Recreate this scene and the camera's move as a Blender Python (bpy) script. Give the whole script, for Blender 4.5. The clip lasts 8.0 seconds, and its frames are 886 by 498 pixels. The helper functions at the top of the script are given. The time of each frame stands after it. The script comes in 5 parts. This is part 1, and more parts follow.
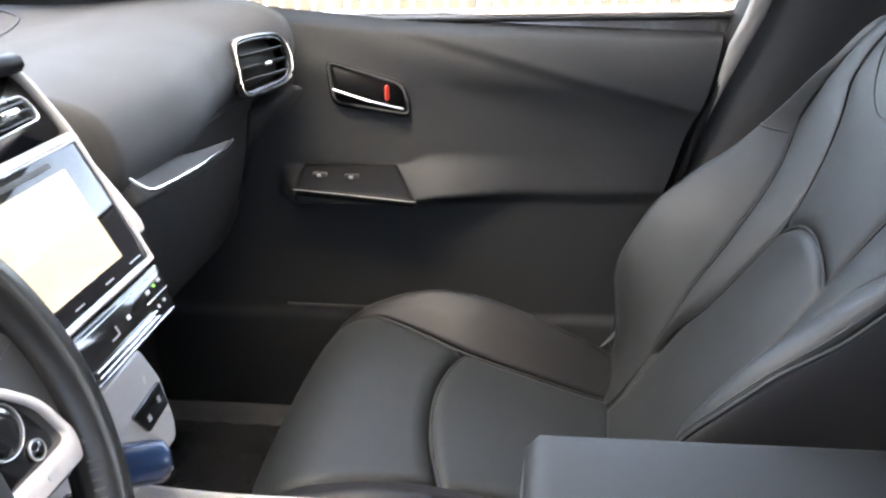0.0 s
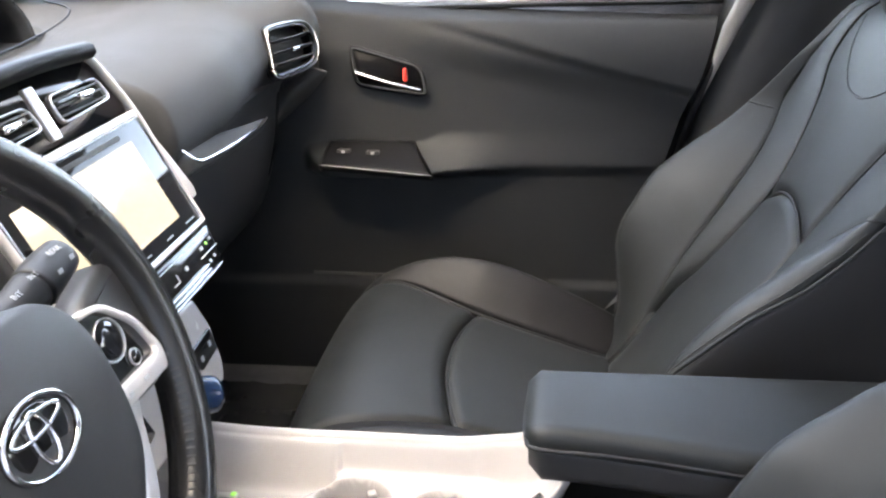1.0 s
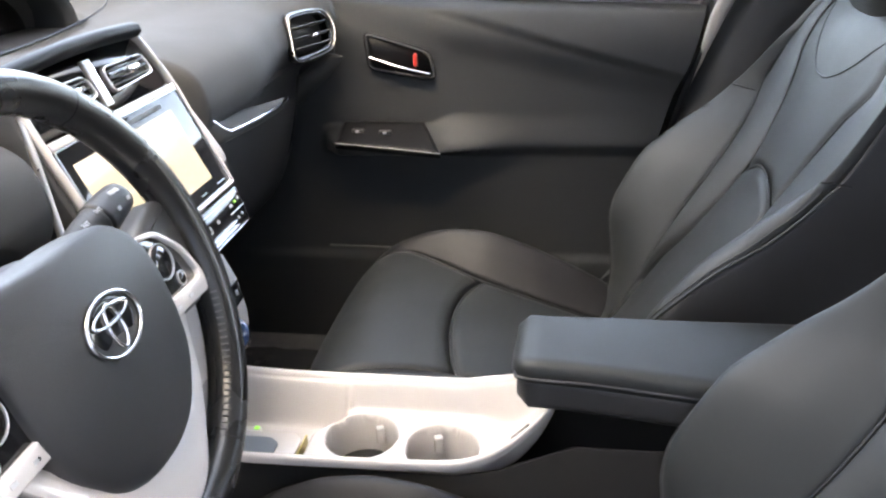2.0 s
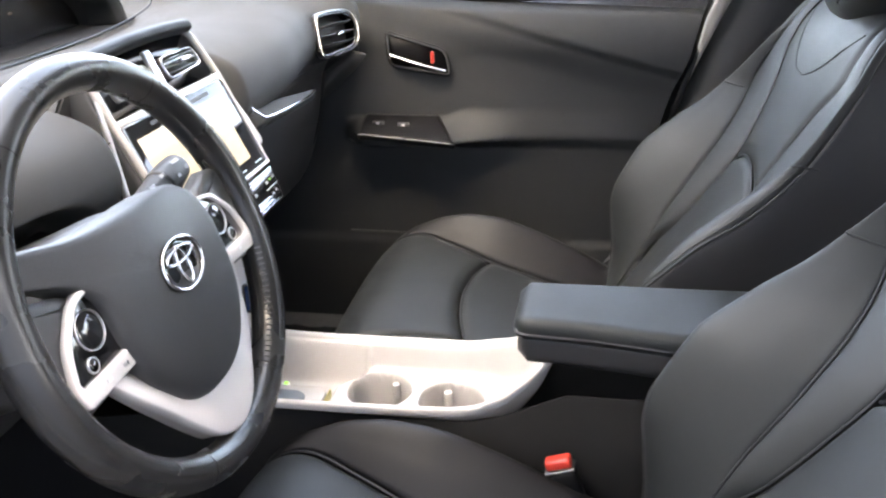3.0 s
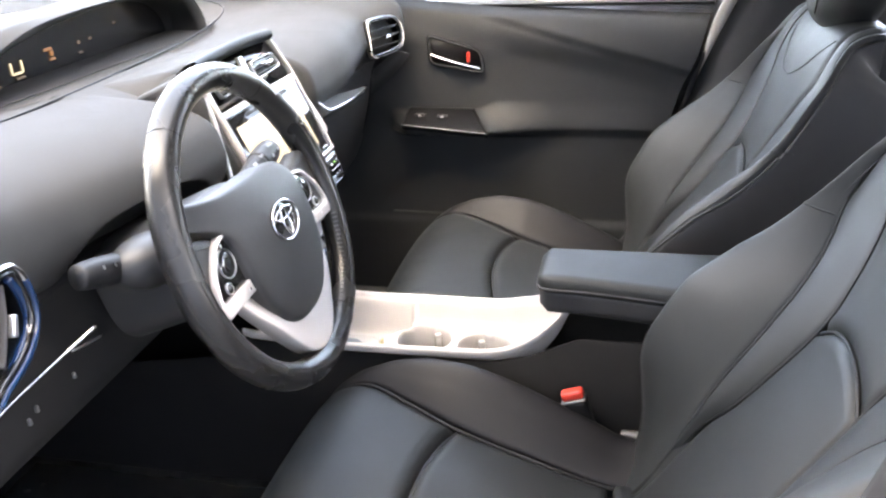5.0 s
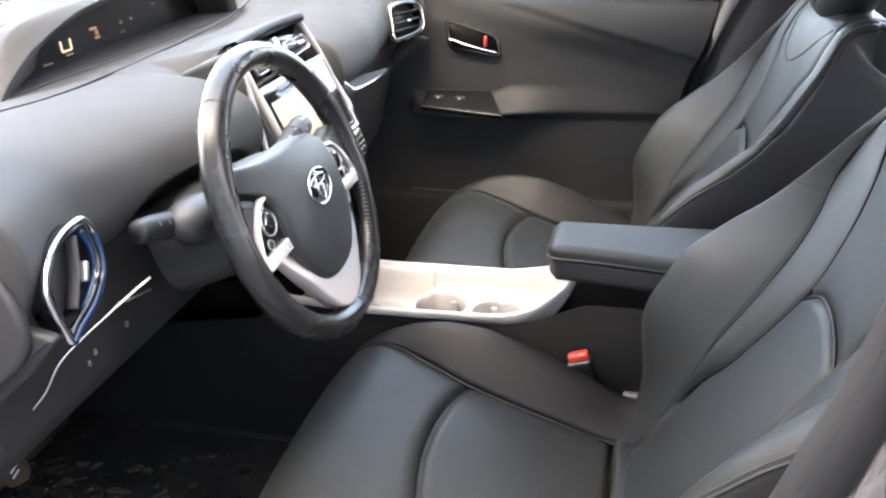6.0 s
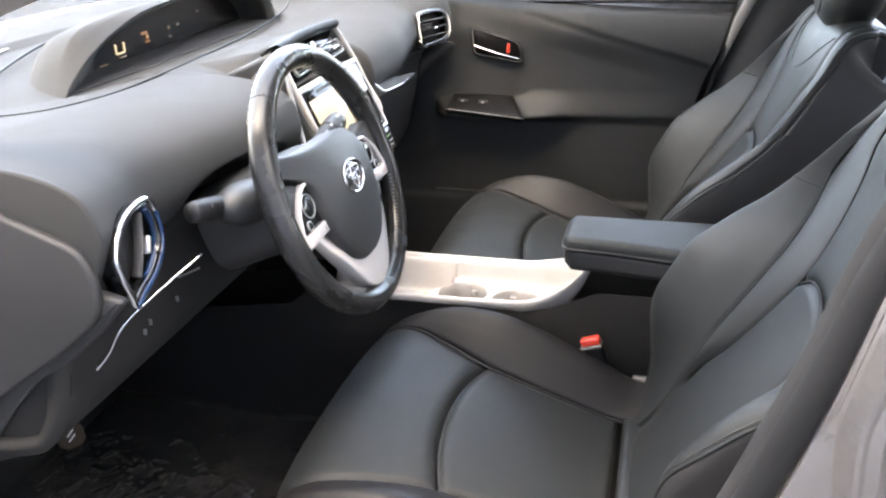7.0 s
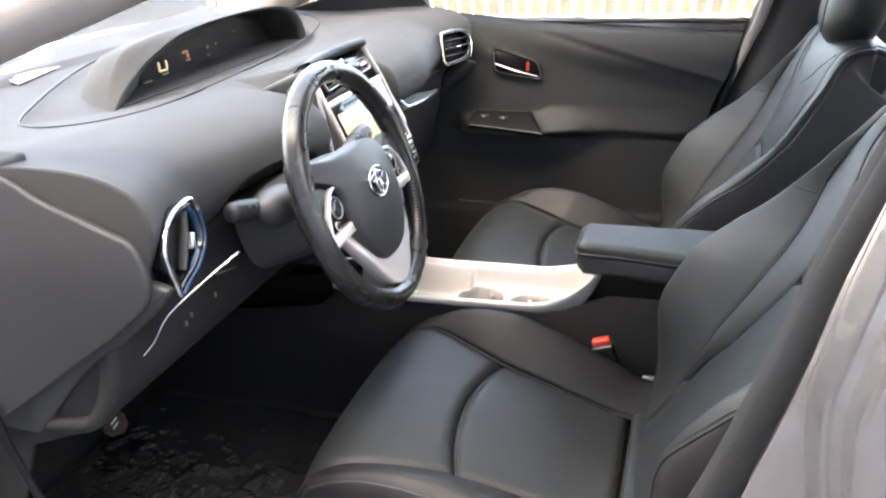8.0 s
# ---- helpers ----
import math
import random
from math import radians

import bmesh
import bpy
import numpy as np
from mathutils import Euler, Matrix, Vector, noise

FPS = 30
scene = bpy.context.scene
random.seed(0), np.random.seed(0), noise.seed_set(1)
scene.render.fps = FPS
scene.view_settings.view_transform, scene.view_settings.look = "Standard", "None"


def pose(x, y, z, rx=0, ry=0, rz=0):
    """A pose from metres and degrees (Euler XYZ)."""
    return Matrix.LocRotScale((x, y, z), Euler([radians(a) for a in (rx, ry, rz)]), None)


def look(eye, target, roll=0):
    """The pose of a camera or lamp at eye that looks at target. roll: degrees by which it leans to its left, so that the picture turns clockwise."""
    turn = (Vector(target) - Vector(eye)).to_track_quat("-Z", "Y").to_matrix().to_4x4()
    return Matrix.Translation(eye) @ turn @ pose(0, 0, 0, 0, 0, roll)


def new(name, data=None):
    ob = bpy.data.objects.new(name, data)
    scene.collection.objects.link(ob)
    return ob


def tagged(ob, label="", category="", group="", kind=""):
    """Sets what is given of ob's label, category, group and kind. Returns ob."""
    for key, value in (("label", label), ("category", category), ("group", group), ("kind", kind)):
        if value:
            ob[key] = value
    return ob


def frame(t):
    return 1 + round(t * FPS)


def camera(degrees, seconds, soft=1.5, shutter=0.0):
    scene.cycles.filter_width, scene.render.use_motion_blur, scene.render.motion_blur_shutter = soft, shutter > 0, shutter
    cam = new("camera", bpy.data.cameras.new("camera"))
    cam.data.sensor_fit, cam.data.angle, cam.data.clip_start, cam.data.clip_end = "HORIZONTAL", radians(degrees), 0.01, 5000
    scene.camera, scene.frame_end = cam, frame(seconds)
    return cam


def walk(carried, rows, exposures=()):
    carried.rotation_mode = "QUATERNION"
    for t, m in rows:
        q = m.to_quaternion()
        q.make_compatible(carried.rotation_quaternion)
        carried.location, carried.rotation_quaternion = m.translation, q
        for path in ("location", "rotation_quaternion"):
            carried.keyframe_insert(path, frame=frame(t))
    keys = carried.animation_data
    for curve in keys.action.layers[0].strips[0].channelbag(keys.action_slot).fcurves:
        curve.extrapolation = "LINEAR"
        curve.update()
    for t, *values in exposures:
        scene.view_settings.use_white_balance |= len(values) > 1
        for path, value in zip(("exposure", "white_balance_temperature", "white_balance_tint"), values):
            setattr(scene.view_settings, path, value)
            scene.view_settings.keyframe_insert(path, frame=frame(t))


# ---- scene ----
cam = camera(56.0, 8.0, soft=2.3)

PATH = [
    (0, (0.116, -0.586, 1.108), (-0.121, 1.243, 0.334), -1.7),
    (0.5, (0.124, -0.64, 1.117), (-0.119, 1.185, 0.335), -1.7),
    (1, (0.133, -0.699, 1.128), (-0.143, 1.11, 0.322), -2.5),
    (1.5, (0.157, -0.759, 1.13), (-0.152, 1.04, 0.313), -2.8),
    (2.8, (0.181, -0.915, 1.137), (-0.136, 0.892, 0.34), -2.1),
    (3, (0.192, -0.942, 1.144), (-0.157, 0.857, 0.342), -2.3),
    (3.5, (0.199, -1.003, 1.154), (-0.175, 0.773, 0.314), -2.7),
    (4, (0.207, -1.066, 1.172), (-0.192, 0.716, 0.355), -2.8),
    (4.5, (0.217, -1.116, 1.188), (-0.193, 0.666, 0.378), -2.7),
    (5.8, (0.233, -1.231, 1.216), (-0.207, 0.531, 0.379), -2.9),
    (6, (0.236, -1.253, 1.217), (-0.207, 0.505, 0.374), -2.3),
    (6.5, (0.248, -1.304, 1.223), (-0.22, 0.452, 0.388), -2.1),
    (7, (0.262, -1.352, 1.229), (-0.237, 0.402, 0.407), -2.3),
    (7.5, (0.277, -1.393, 1.236), (-0.248, 0.364, 0.438), -2.3),
    (8, (0.297, -1.437, 1.239), (-0.264, 0.319, 0.463), -2.7),
]
walk(cam, [(t, look(eye, target, roll)) for t, eye, target, roll in PATH], [(0.0, 6.55, 9000, 6), (1.5, 6.32, 9200, 6), (4.5, 6.74, 9400, 8), (8.0, 6.45, 9500, 6)])

# ---- world and light ----
SUN_ELEVATION, SUN_AZIMUTH = radians(30), radians(186)
world = bpy.data.worlds.new("sky")
world.use_nodes = True
scene.world = world
wn = world.node_tree.nodes
sky = wn.new("ShaderNodeTexSky")
sky.sky_type = "NISHITA"
sky.sun_disc = False
sky.sun_elevation, sky.sun_rotation = SUN_ELEVATION, SUN_AZIMUTH
sky.air_density, sky.dust_density = 0.35, 6.0
wn["Background"].inputs["Strength"].default_value = 0.15
world.node_tree.links.new(sky.outputs["Color"], wn["Background"].inputs["Color"])
sun_data = bpy.data.lights.new("sun", "SUN")
sun_data.energy, sun_data.angle, sun_data.color = 3.0, radians(0.6), (1.0, 0.96, 0.90)
sun = new("sun", sun_data)
sun_way = Vector((math.sin(SUN_AZIMUTH) * math.cos(SUN_ELEVATION), math.cos(SUN_AZIMUTH) * math.cos(SUN_ELEVATION), math.sin(SUN_ELEVATION)))
sun.matrix_world = look(sun_way * 30, (0, 0, 0))


# ---- materials ----
def shader(name, color, rough=0.5, metal=0.0, spec=0.5, coat=0.0, grain=0.0, grain_size=400.0, mottle=0.0, mottle_size=12.0, voronoi=False, rough_var=0.0, emit=0.0):
    m = bpy.data.materials.new(name)
    m.use_nodes = True
    nt = m.node_tree
    b = nt.nodes["Principled BSDF"]
    b.inputs["Base Color"].default_value = (*color, 1)
    b.inputs["Roughness"].default_value = rough
    b.inputs["Metallic"].default_value = metal
    b.inputs["Specular IOR Level"].default_value = spec
    b.inputs["Coat Weight"].default_value = coat
    b.inputs["Coat Roughness"].default_value = 0.06
    if emit:
        b.inputs["Emission Color"].default_value = (*color, 1)
        b.inputs["Emission Strength"].default_value = emit
    co = nt.nodes.new("ShaderNodeTexCoord")
    if mottle or rough_var:
        n = nt.nodes.new("ShaderNodeTexNoise")
        n.inputs["Scale"].default_value = mottle_size
        n.inputs["Detail"].default_value = 6
        nt.links.new(co.outputs["Object"], n.inputs["Vector"])
        if mottle:
            r = nt.nodes.new("ShaderNodeMix")
            r.data_type = "RGBA"
            r.inputs["A"].default_value = (*[c * (1 - mottle) for c in color], 1)
            r.inputs["B"].default_value = (*[min(1, c * (1 + mottle)) for c in color], 1)
            nt.links.new(n.outputs["Fac"], r.inputs["Factor"])
            nt.links.new(r.outputs["Result"], b.inputs["Base Color"])
        if rough_var:
            q = nt.nodes.new("ShaderNodeMapRange")
            q.inputs["From Min"].default_value, q.inputs["From Max"].default_value = 0.3, 0.7
            q.inputs["To Min"].default_value, q.inputs["To Max"].default_value = max(0.02, rough - rough_var), min(1, rough + rough_var)
            nt.links.new(n.outputs["Fac"], q.inputs["Value"])
            nt.links.new(q.outputs["Result"], b.inputs["Roughness"])
    if grain:
        if voronoi:
            g = nt.nodes.new("ShaderNodeTexVoronoi")
            g.feature = "DISTANCE_TO_EDGE"
            out = g.outputs["Distance"]
        else:
            g = nt.nodes.new("ShaderNodeTexNoise")
            g.inputs["Detail"].default_value = 3
            out = g.outputs["Fac"]
        g.inputs["Scale"].default_value = grain_size
        nt.links.new(co.outputs["Object"], g.inputs["Vector"])
        bp = nt.nodes.new("ShaderNodeBump")
        bp.inputs["Strength"].default_value = grain
        bp.inputs["Distance"].default_value = 0.001
        nt.links.new(out, bp.inputs["Height"])
        nt.links.new(bp.outputs["Normal"], b.inputs["Normal"])
    return m


LEATHER = shader("black_leather", (0.0166, 0.0182, 0.0183), 0.55, spec=0.44, grain=0.16, grain_size=900, voronoi=True, mottle=0.18, mottle_size=9, rough_var=0.06)
LEATHER_BOLSTER = shader("brown_black_leather", (0.0120, 0.0110, 0.0119), 0.54, spec=0.32, grain=0.18, grain_size=900, voronoi=True, mottle=0.2, mottle_size=9, rough_var=0.06)
LEATHER_SIDE = shader("charcoal_vinyl", (0.022, 0.0215, 0.0225), 0.5, grain=0.25, grain_size=700, voronoi=True, mottle=0.15)
PIPING = shader("black_thread", (0.012, 0.012, 0.013), 0.6)
DASH = shader("soft_dash_plastic", (0.0372, 0.0366, 0.0360), 0.72, spec=0.22, grain=0.35, grain_size=1300, mottle=0.1, mottle_size=8, rough_var=0.05)
DARK_PLASTIC = shader("dark_grained_plastic", (0.028, 0.0275, 0.028), 0.55, grain=0.3, grain_size=1100, mottle=0.12)
DOOR_PLASTIC = shader("door_soft_plastic", (0.0198, 0.0208, 0.0222), 0.64, spec=0.4, grain=0.3, grain_size=1200, mottle=0.12, rough_var=0.05)
MATTE = shader("matte_black_plastic", (0.024, 0.0232, 0.0232), 0.8, spec=0.2, grain=0.3, grain_size=900, mottle=0.2)
PLATE = shader("black_switch_plate", (0.007, 0.007, 0.008), 0.42, spec=0.08, mottle=0.1)
PIANO = shader("piano_black", (0.008, 0.008, 0.009), 0.12, coat=0.6, mottle=0.1)
WHITE = shader("white_gloss_plastic", (0.47, 0.435, 0.41), 0.24, coat=0.5, mottle=0.02, mottle_size=20, rough_var=0.04)
TRIM_WHITE = shader("pearl_white_trim", (0.64, 0.595, 0.565), 0.22, coat=0.6, mottle=0.02, mottle_size=20, rough_var=0.04)
CHROME = shader("chrome", (0.72, 0.72, 0.73), 0.14, metal=1.0, rough_var=0.04, mottle_size=60)
DULL_CHROME = shader("dull_chrome", (0.34, 0.34, 0.345), 0.3, metal=1.0, rough_var=0.05, mottle_size=60)
BRUSHED = shader("dull_steel", (0.26, 0.26, 0.26), 0.45, metal=0.8, rough_var=0.06, mottle_size=60)
SATIN = shader("satin_silver", (0.62, 0.61, 0.60), 0.32, metal=0.9, rough_var=0.05, mottle_size=50)
DISPLAY = shader("dark_display_cover", (0.010, 0.009, 0.009), 0.25, spec=0.25)
# cream glow put in for the outdoors mirrored in the dark screen
REFLECTION = shader("cream_reflection_glow", (0.95, 0.92, 0.86), 0.22, spec=0.4, emit=0.0135)
REFLECTION.node_tree.nodes["Principled BSDF"].inputs["Base Color"].default_value = (0.03, 0.03, 0.03, 1)
THREAD = shader("grey_thread", (0.034, 0.033, 0.033), 0.7)
SCREEN = shader("dark_screen_glass", (0.012, 0.012, 0.013), 0.05, spec=0.5)
CARPET = shader("dark_grey_carpet", (0.062, 0.061, 0.061), 0.95, grain=0.9, grain_size=600, mottle=0.4, mottle_size=40)
FILM = shader("clear_plastic_film", (0.026, 0.025, 0.024), 0.10, spec=1.0, mottle=0.3, mottle_size=50, rough_var=0.06)
RUBBER = shader("black_rubber", (0.013, 0.013, 0.0135), 0.65, spec=0.22, grain=0.3, grain_size=500, mottle=0.2)
PAINT = shader("silver_car_paint", (0.27, 0.253, 0.247), 0.26, metal=0.7, coat=1.0, grain=0.05, grain_size=2500)
HEADLINER = shader("grey_headliner", (0.60, 0.61, 0.63), 0.9, grain=0.4, grain_size=900, mottle=0.06)
PILLAR = shader("warm_grey_pillar_trim", (0.30, 0.27, 0.245), 0.6, grain=0.3, grain_size=1000, mottle=0.06)
RED = shader("red_plastic", (0.62, 0.045, 0.03), 0.35, mottle=0.1)
BLUE = shader("blue_translucent_plastic", (0.003, 0.020, 0.060), 0.25, coat=0.3, mottle=0.15, mottle_size=40)
PRINT = shader("white_print", (0.40, 0.40, 0.40), 0.5)
GREEN_LED = shader("green_lamp", (0.35, 0.9, 0.15), 0.4, emit=0.012)
GLYPH = shader("display_glyph", (0.85, 0.8, 0.7), 0.4, emit=0.013)
AMBER = shader("display_amber", (0.85, 0.42, 0.18), 0.4, emit=0.005)
GLYPH_DIM = shader("display_dim_glyph", (0.75, 0.6, 0.45), 0.4, emit=0.0025)
for lamp in (GLYPH, GLYPH_DIM, AMBER):
    lamp.node_tree.nodes["Principled BSDF"].inputs["Base Color"].default_value = (0.02, 0.02, 0.02, 1)
GOLD = shader("gold_edge", (0.42, 0.33, 0.12), 0.35, metal=0.8, rough_var=0.05)
CONSOLE_SIDE = shader("black_console_side", (0.0120, 0.0118, 0.0122), 0.85, spec=0.12, grain=0.3, grain_size=900, mottle=0.2)
MAT_PAD = shader("grey_charging_pad", (0.10, 0.115, 0.13), 0.55, grain=0.3, grain_size=800)
ASPHALT = shader("grey_asphalt_lot", (0.092, 0.094, 0.097), 0.9, grain=0.8, grain_size=60, mottle=0.2, mottle_size=0.8)
FENCE = shader("cream_fence_board", (0.135, 0.122, 0.108), 0.8, grain=0.5, grain_size=40, mottle=0.15, mottle_size=3)


def glass(name, tint=(0.9, 0.95, 0.93)):
    m = bpy.data.materials.new(name)
    m.use_nodes = True
    b = m.node_tree.nodes["Principled BSDF"]
    b.inputs["Base Color"].default_value = (*tint, 1)
    b.inputs["Roughness"].default_value = 0.0
    b.inputs["IOR"].default_value = 1.02
    b.inputs["Transmission Weight"].default_value = 1.0
    return m


GLASS = glass("window_glass")
TINTED = glass("green_tinted_side_glass", (0.62, 0.64, 0.62))


# ---- building helpers ----
def mesh_object(name, bm, material, smooth=True):
    bmesh.ops.recalc_face_normals(bm, faces=bm.faces)
    me = bpy.data.meshes.new(name)
    bm.to_mesh(me)
    bm.free()
    if smooth:
        me.polygons.foreach_set("use_smooth", [True] * len(me.polygons))
    me.materials.append(material)
    return new(name, me)


def part(name, bm, material, parent, label="", smooth=True):
    ob = mesh_object(name, bm, material, smooth)
    ob.parent = parent
    return tagged(ob, label)


def thing(name, at, label, category, group="", kind=""):
    ob = new(name)
    ob.empty_display_size = 0.05
    ob.matrix_basis = Matrix.Translation(at)
    return tagged(ob, label, category, group, kind)


def lerp(a, b, f):
    return a + (b - a) * f


def smooth01(f):
    f = min(1.0, max(0.0, f))
    return f * f * (3 - 2 * f)


def table(xs, ys):
    """A smooth curve y(x) through a few knots (monotone between them)."""
    xs, ys = list(xs), list(ys)

    def value(x):
        if x <= xs[0]:
            return ys[0]
        for i in range(len(xs) - 1):
            if x <= xs[i + 1]:
                h = xs[i + 1] - xs[i]
                d = (ys[i + 1] - ys[i]) / h
                m0 = d if i == 0 else _slope((ys[i] - ys[i - 1]) / (xs[i] - xs[i - 1]), d)
                m1 = d if i == len(xs) - 2 else _slope(d, (ys[i + 2] - ys[i + 1]) / (xs[i + 2] - xs[i + 1]))
                f = (x - xs[i]) / h
                return (2 * f ** 3 - 3 * f * f + 1) * ys[i] + (f ** 3 - 2 * f * f + f) * h * m0 + (3 * f * f - 2 * f ** 3) * ys[i + 1] + (f ** 3 - f * f) * h * m1
        return ys[-1]

    return value


def _slope(a, b):
    return 0.0 if a * b <= 0 else 2 * a * b / (a + b)


def spline(points, closed=False):
    """A Catmull-Rom curve through points, as a function of 0..1."""
    ps = [Vector(p) for p in points]
    n = len(ps)

    def value(u):
        k = u * (n if closed else n - 1)
        i = int(min(math.floor(k), (n if closed else n - 1) - 1))
        f = k - i
        if closed:
            a, b, c, d = ps[(i - 1) % n], ps[i % n], ps[(i + 1) % n], ps[(i + 2) % n]
        else:
            a, b, c, d = ps[max(i - 1, 0)], ps[i], ps[min(i + 1, n - 1)], ps[min(i + 2, n - 1)]
        return 0.5 * (2 * b + (c - a) * f + (2 * a - 5 * b + 4 * c - d) * f * f + (3 * b - a - 3 * c + d) * f ** 3)

    return value


def grid_bm(rows, close_u=False, close_v=False):
    """Quads over rows of points."""
    bm = bmesh.new()
    vs = [[bm.verts.new(p) for p in row] for row in rows]
    nu, nv = len(vs), len(vs[0])
    for i in range(nu if close_u else nu - 1):
        for j in range(nv if close_v else nv - 1):
            a, b, c, d = vs[i][j], vs[(i + 1) % nu][j], vs[(i + 1) % nu][(j + 1) % nv], vs[i][(j + 1) % nv]
            if len({a, b, c, d}) == 4:
                bm.faces.new((a, b, c, d))
    return bm


def patch_bm(surface, u0, u1, v0, v1, nu, nv, roll=0.006, depth=0.006, inward=1, back=0.012):
    """A padded panel on a surface: its rim rolls inward, and a hem closes it behind."""
    us = [lerp(u0, u1, i / nu) for i in range(nu + 1)]
    vs = [lerp(v0, v1, j / nv) for j in range(nv + 1)]
    P = [[surface(u, v) for v in vs] for u in us]
    N = []
    for i in range(nu + 1):
        row = []
        for j in range(nv + 1):
            du = P[min(i + 1, nu)][j] - P[max(i - 1, 0)][j]
            dv = P[i][min(j + 1, nv)] - P[i][max(j - 1, 0)]
            n = du.cross(dv)
            row.append(n.normalized() * inward if n.length > 1e-12 else Vector((0, 0, -inward)))
        N.append(row)

    def run(points):
        d = [0.0]
        for a, b in zip(points, points[1:]):
            d.append(d[-1] + (b - a).length)
        return [min(x, d[-1] - x) for x in d]

    du = [run([P[i][j] for i in range(nu + 1)]) for j in range(nv + 1)]
    dv = [run(P[i]) for i in range(nu + 1)]
    rows = []
    for i in range(nu + 1):
        row = []
        for j in range(nv + 1):
            d = min(du[j][i], dv[i][j])
            f = max(0.0, 1 - d / roll)
            row.append(P[i][j] + N[i][j] * depth * (1 - math.sqrt(max(0.0, 1 - f * f))))
        rows.append(row)
    # hem
    top = [rows[0][j] + N[0][j] * back for j in range(nv + 1)]
    bot = [rows[nu][j] + N[nu][j] * back for j in range(nv + 1)]
    rows = [top] + rows + [bot]
    out = []
    for i, row in enumerate(rows):
        k = min(max(i - 1, 0), nu)
        out.append([row[0] + N[k][0] * back] + row + [row[-1] + N[k][nv] * back])
    return grid_bm(out)


def tube_bm(points, radius, sides=8, closed=False, steps=None, flat=None, bm=None, cap=True):
    """A round (or flattened) rod along a curve through points."""
    f = spline(points, closed)
    steps = steps or max(8, len(points) * 6)
    cs = [f(i / steps) for i in range(steps + (0 if closed else 1))]
    rows = []
    up = None
    n = len(cs)
    for i, c in enumerate(cs):
        t = (cs[(i + 1) % n] - cs[i - 1]) if closed else (cs[min(i + 1, n - 1)] - cs[max(i - 1, 0)])
        t = t.normalized() if t.length > 1e-9 else Vector((1, 0, 0))
        if up is None:
            up = Vector((0, 0, 1)) if abs(t.z) < 0.9 else Vector((0, 1, 0))
        a = t.cross(up).normalized()
        up = a.cross(t).normalized()
        ra = radius if not callable(radius) else radius(i / max(1, n - 1))
        rb = ra * (flat or 1)
        rows.append([c + a * ra * math.cos(k * 2 * math.pi / sides) + up * rb * math.sin(k * 2 * math.pi / sides) for k in range(sides)])
    new_bm = grid_bm(rows, close_u=closed, close_v=True)
    if not closed and cap:
        new_bm.verts.ensure_lookup_table()
        new_bm.faces.new([new_bm.verts[k] for k in range(sides)])
        new_bm.faces.new([new_bm.verts[(len(rows) - 1) * sides + k] for k in range(sides)])
    return new_bm


def box_bm(size, at=(0, 0, 0), bevel=0.004, segments=2, m=None):
    bm = bmesh.new()
    bmesh.ops.create_cube(bm, size=1)
    bmesh.ops.scale(bm, vec=Vector(size), verts=bm.verts)
    if bevel:
        bmesh.ops.bevel(bm, geom=list(bm.edges), offset=min(bevel, min(size) * 0.45), segments=segments, affect="EDGES", profile=0.5)
    if m is not None:
        bmesh.ops.transform(bm, matrix=m, verts=bm.verts)
    bmesh.ops.translate(bm, vec=Vector(at), verts=bm.verts)
    return bm


def slab_bm(outline, thickness, frame_m, bevel=0.002, segments=2, holes=()):
    """A plate: an outline in the plane of frame_m (its x and y), raised along its z."""
    bm = bmesh.new()
    vs = [bm.verts.new((x, y, 0)) for x, y in outline]
    face = bm.faces.new(vs)
    r = bmesh.ops.extrude_face_region(bm, geom=[face])
    bmesh.ops.translate(bm, vec=(0, 0, thickness), verts=[v for v in r["geom"] if isinstance(v, bmesh.types.BMVert)])
    bmesh.ops.recalc_face_normals(bm, faces=bm.faces)
    if bevel:
        top = [e for e in bm.edges if all(abs(v.co.z - thickness) < 1e-6 for v in e.verts)]
        bmesh.ops.bevel(bm, geom=top, offset=bevel, segments=segments, affect="EDGES", profile=0.5)
    bmesh.ops.transform(bm, matrix=frame_m, verts=bm.verts)
    return bm


def rounded(points, radius, steps=4):
    """A polygon with rounded corners."""
    out = []
    n = len(points)
    for i in range(n):
        p, a, b = Vector(points[i]), Vector(points[i - 1]), Vector(points[(i + 1) % n])
        r = radius[i] if isinstance(radius, (list, tuple)) else radius
        da, db = (a - p), (b - p)
        r = min(r, da.length * 0.48, db.length * 0.48)
        s, e = p + da.normalized() * r, p + db.normalized() * r
        for k in range(steps + 1):
            f = k / steps
            out.append(tuple(s * (1 - f) ** 2 + p * 2 * f * (1 - f) + e * f * f))
    return out


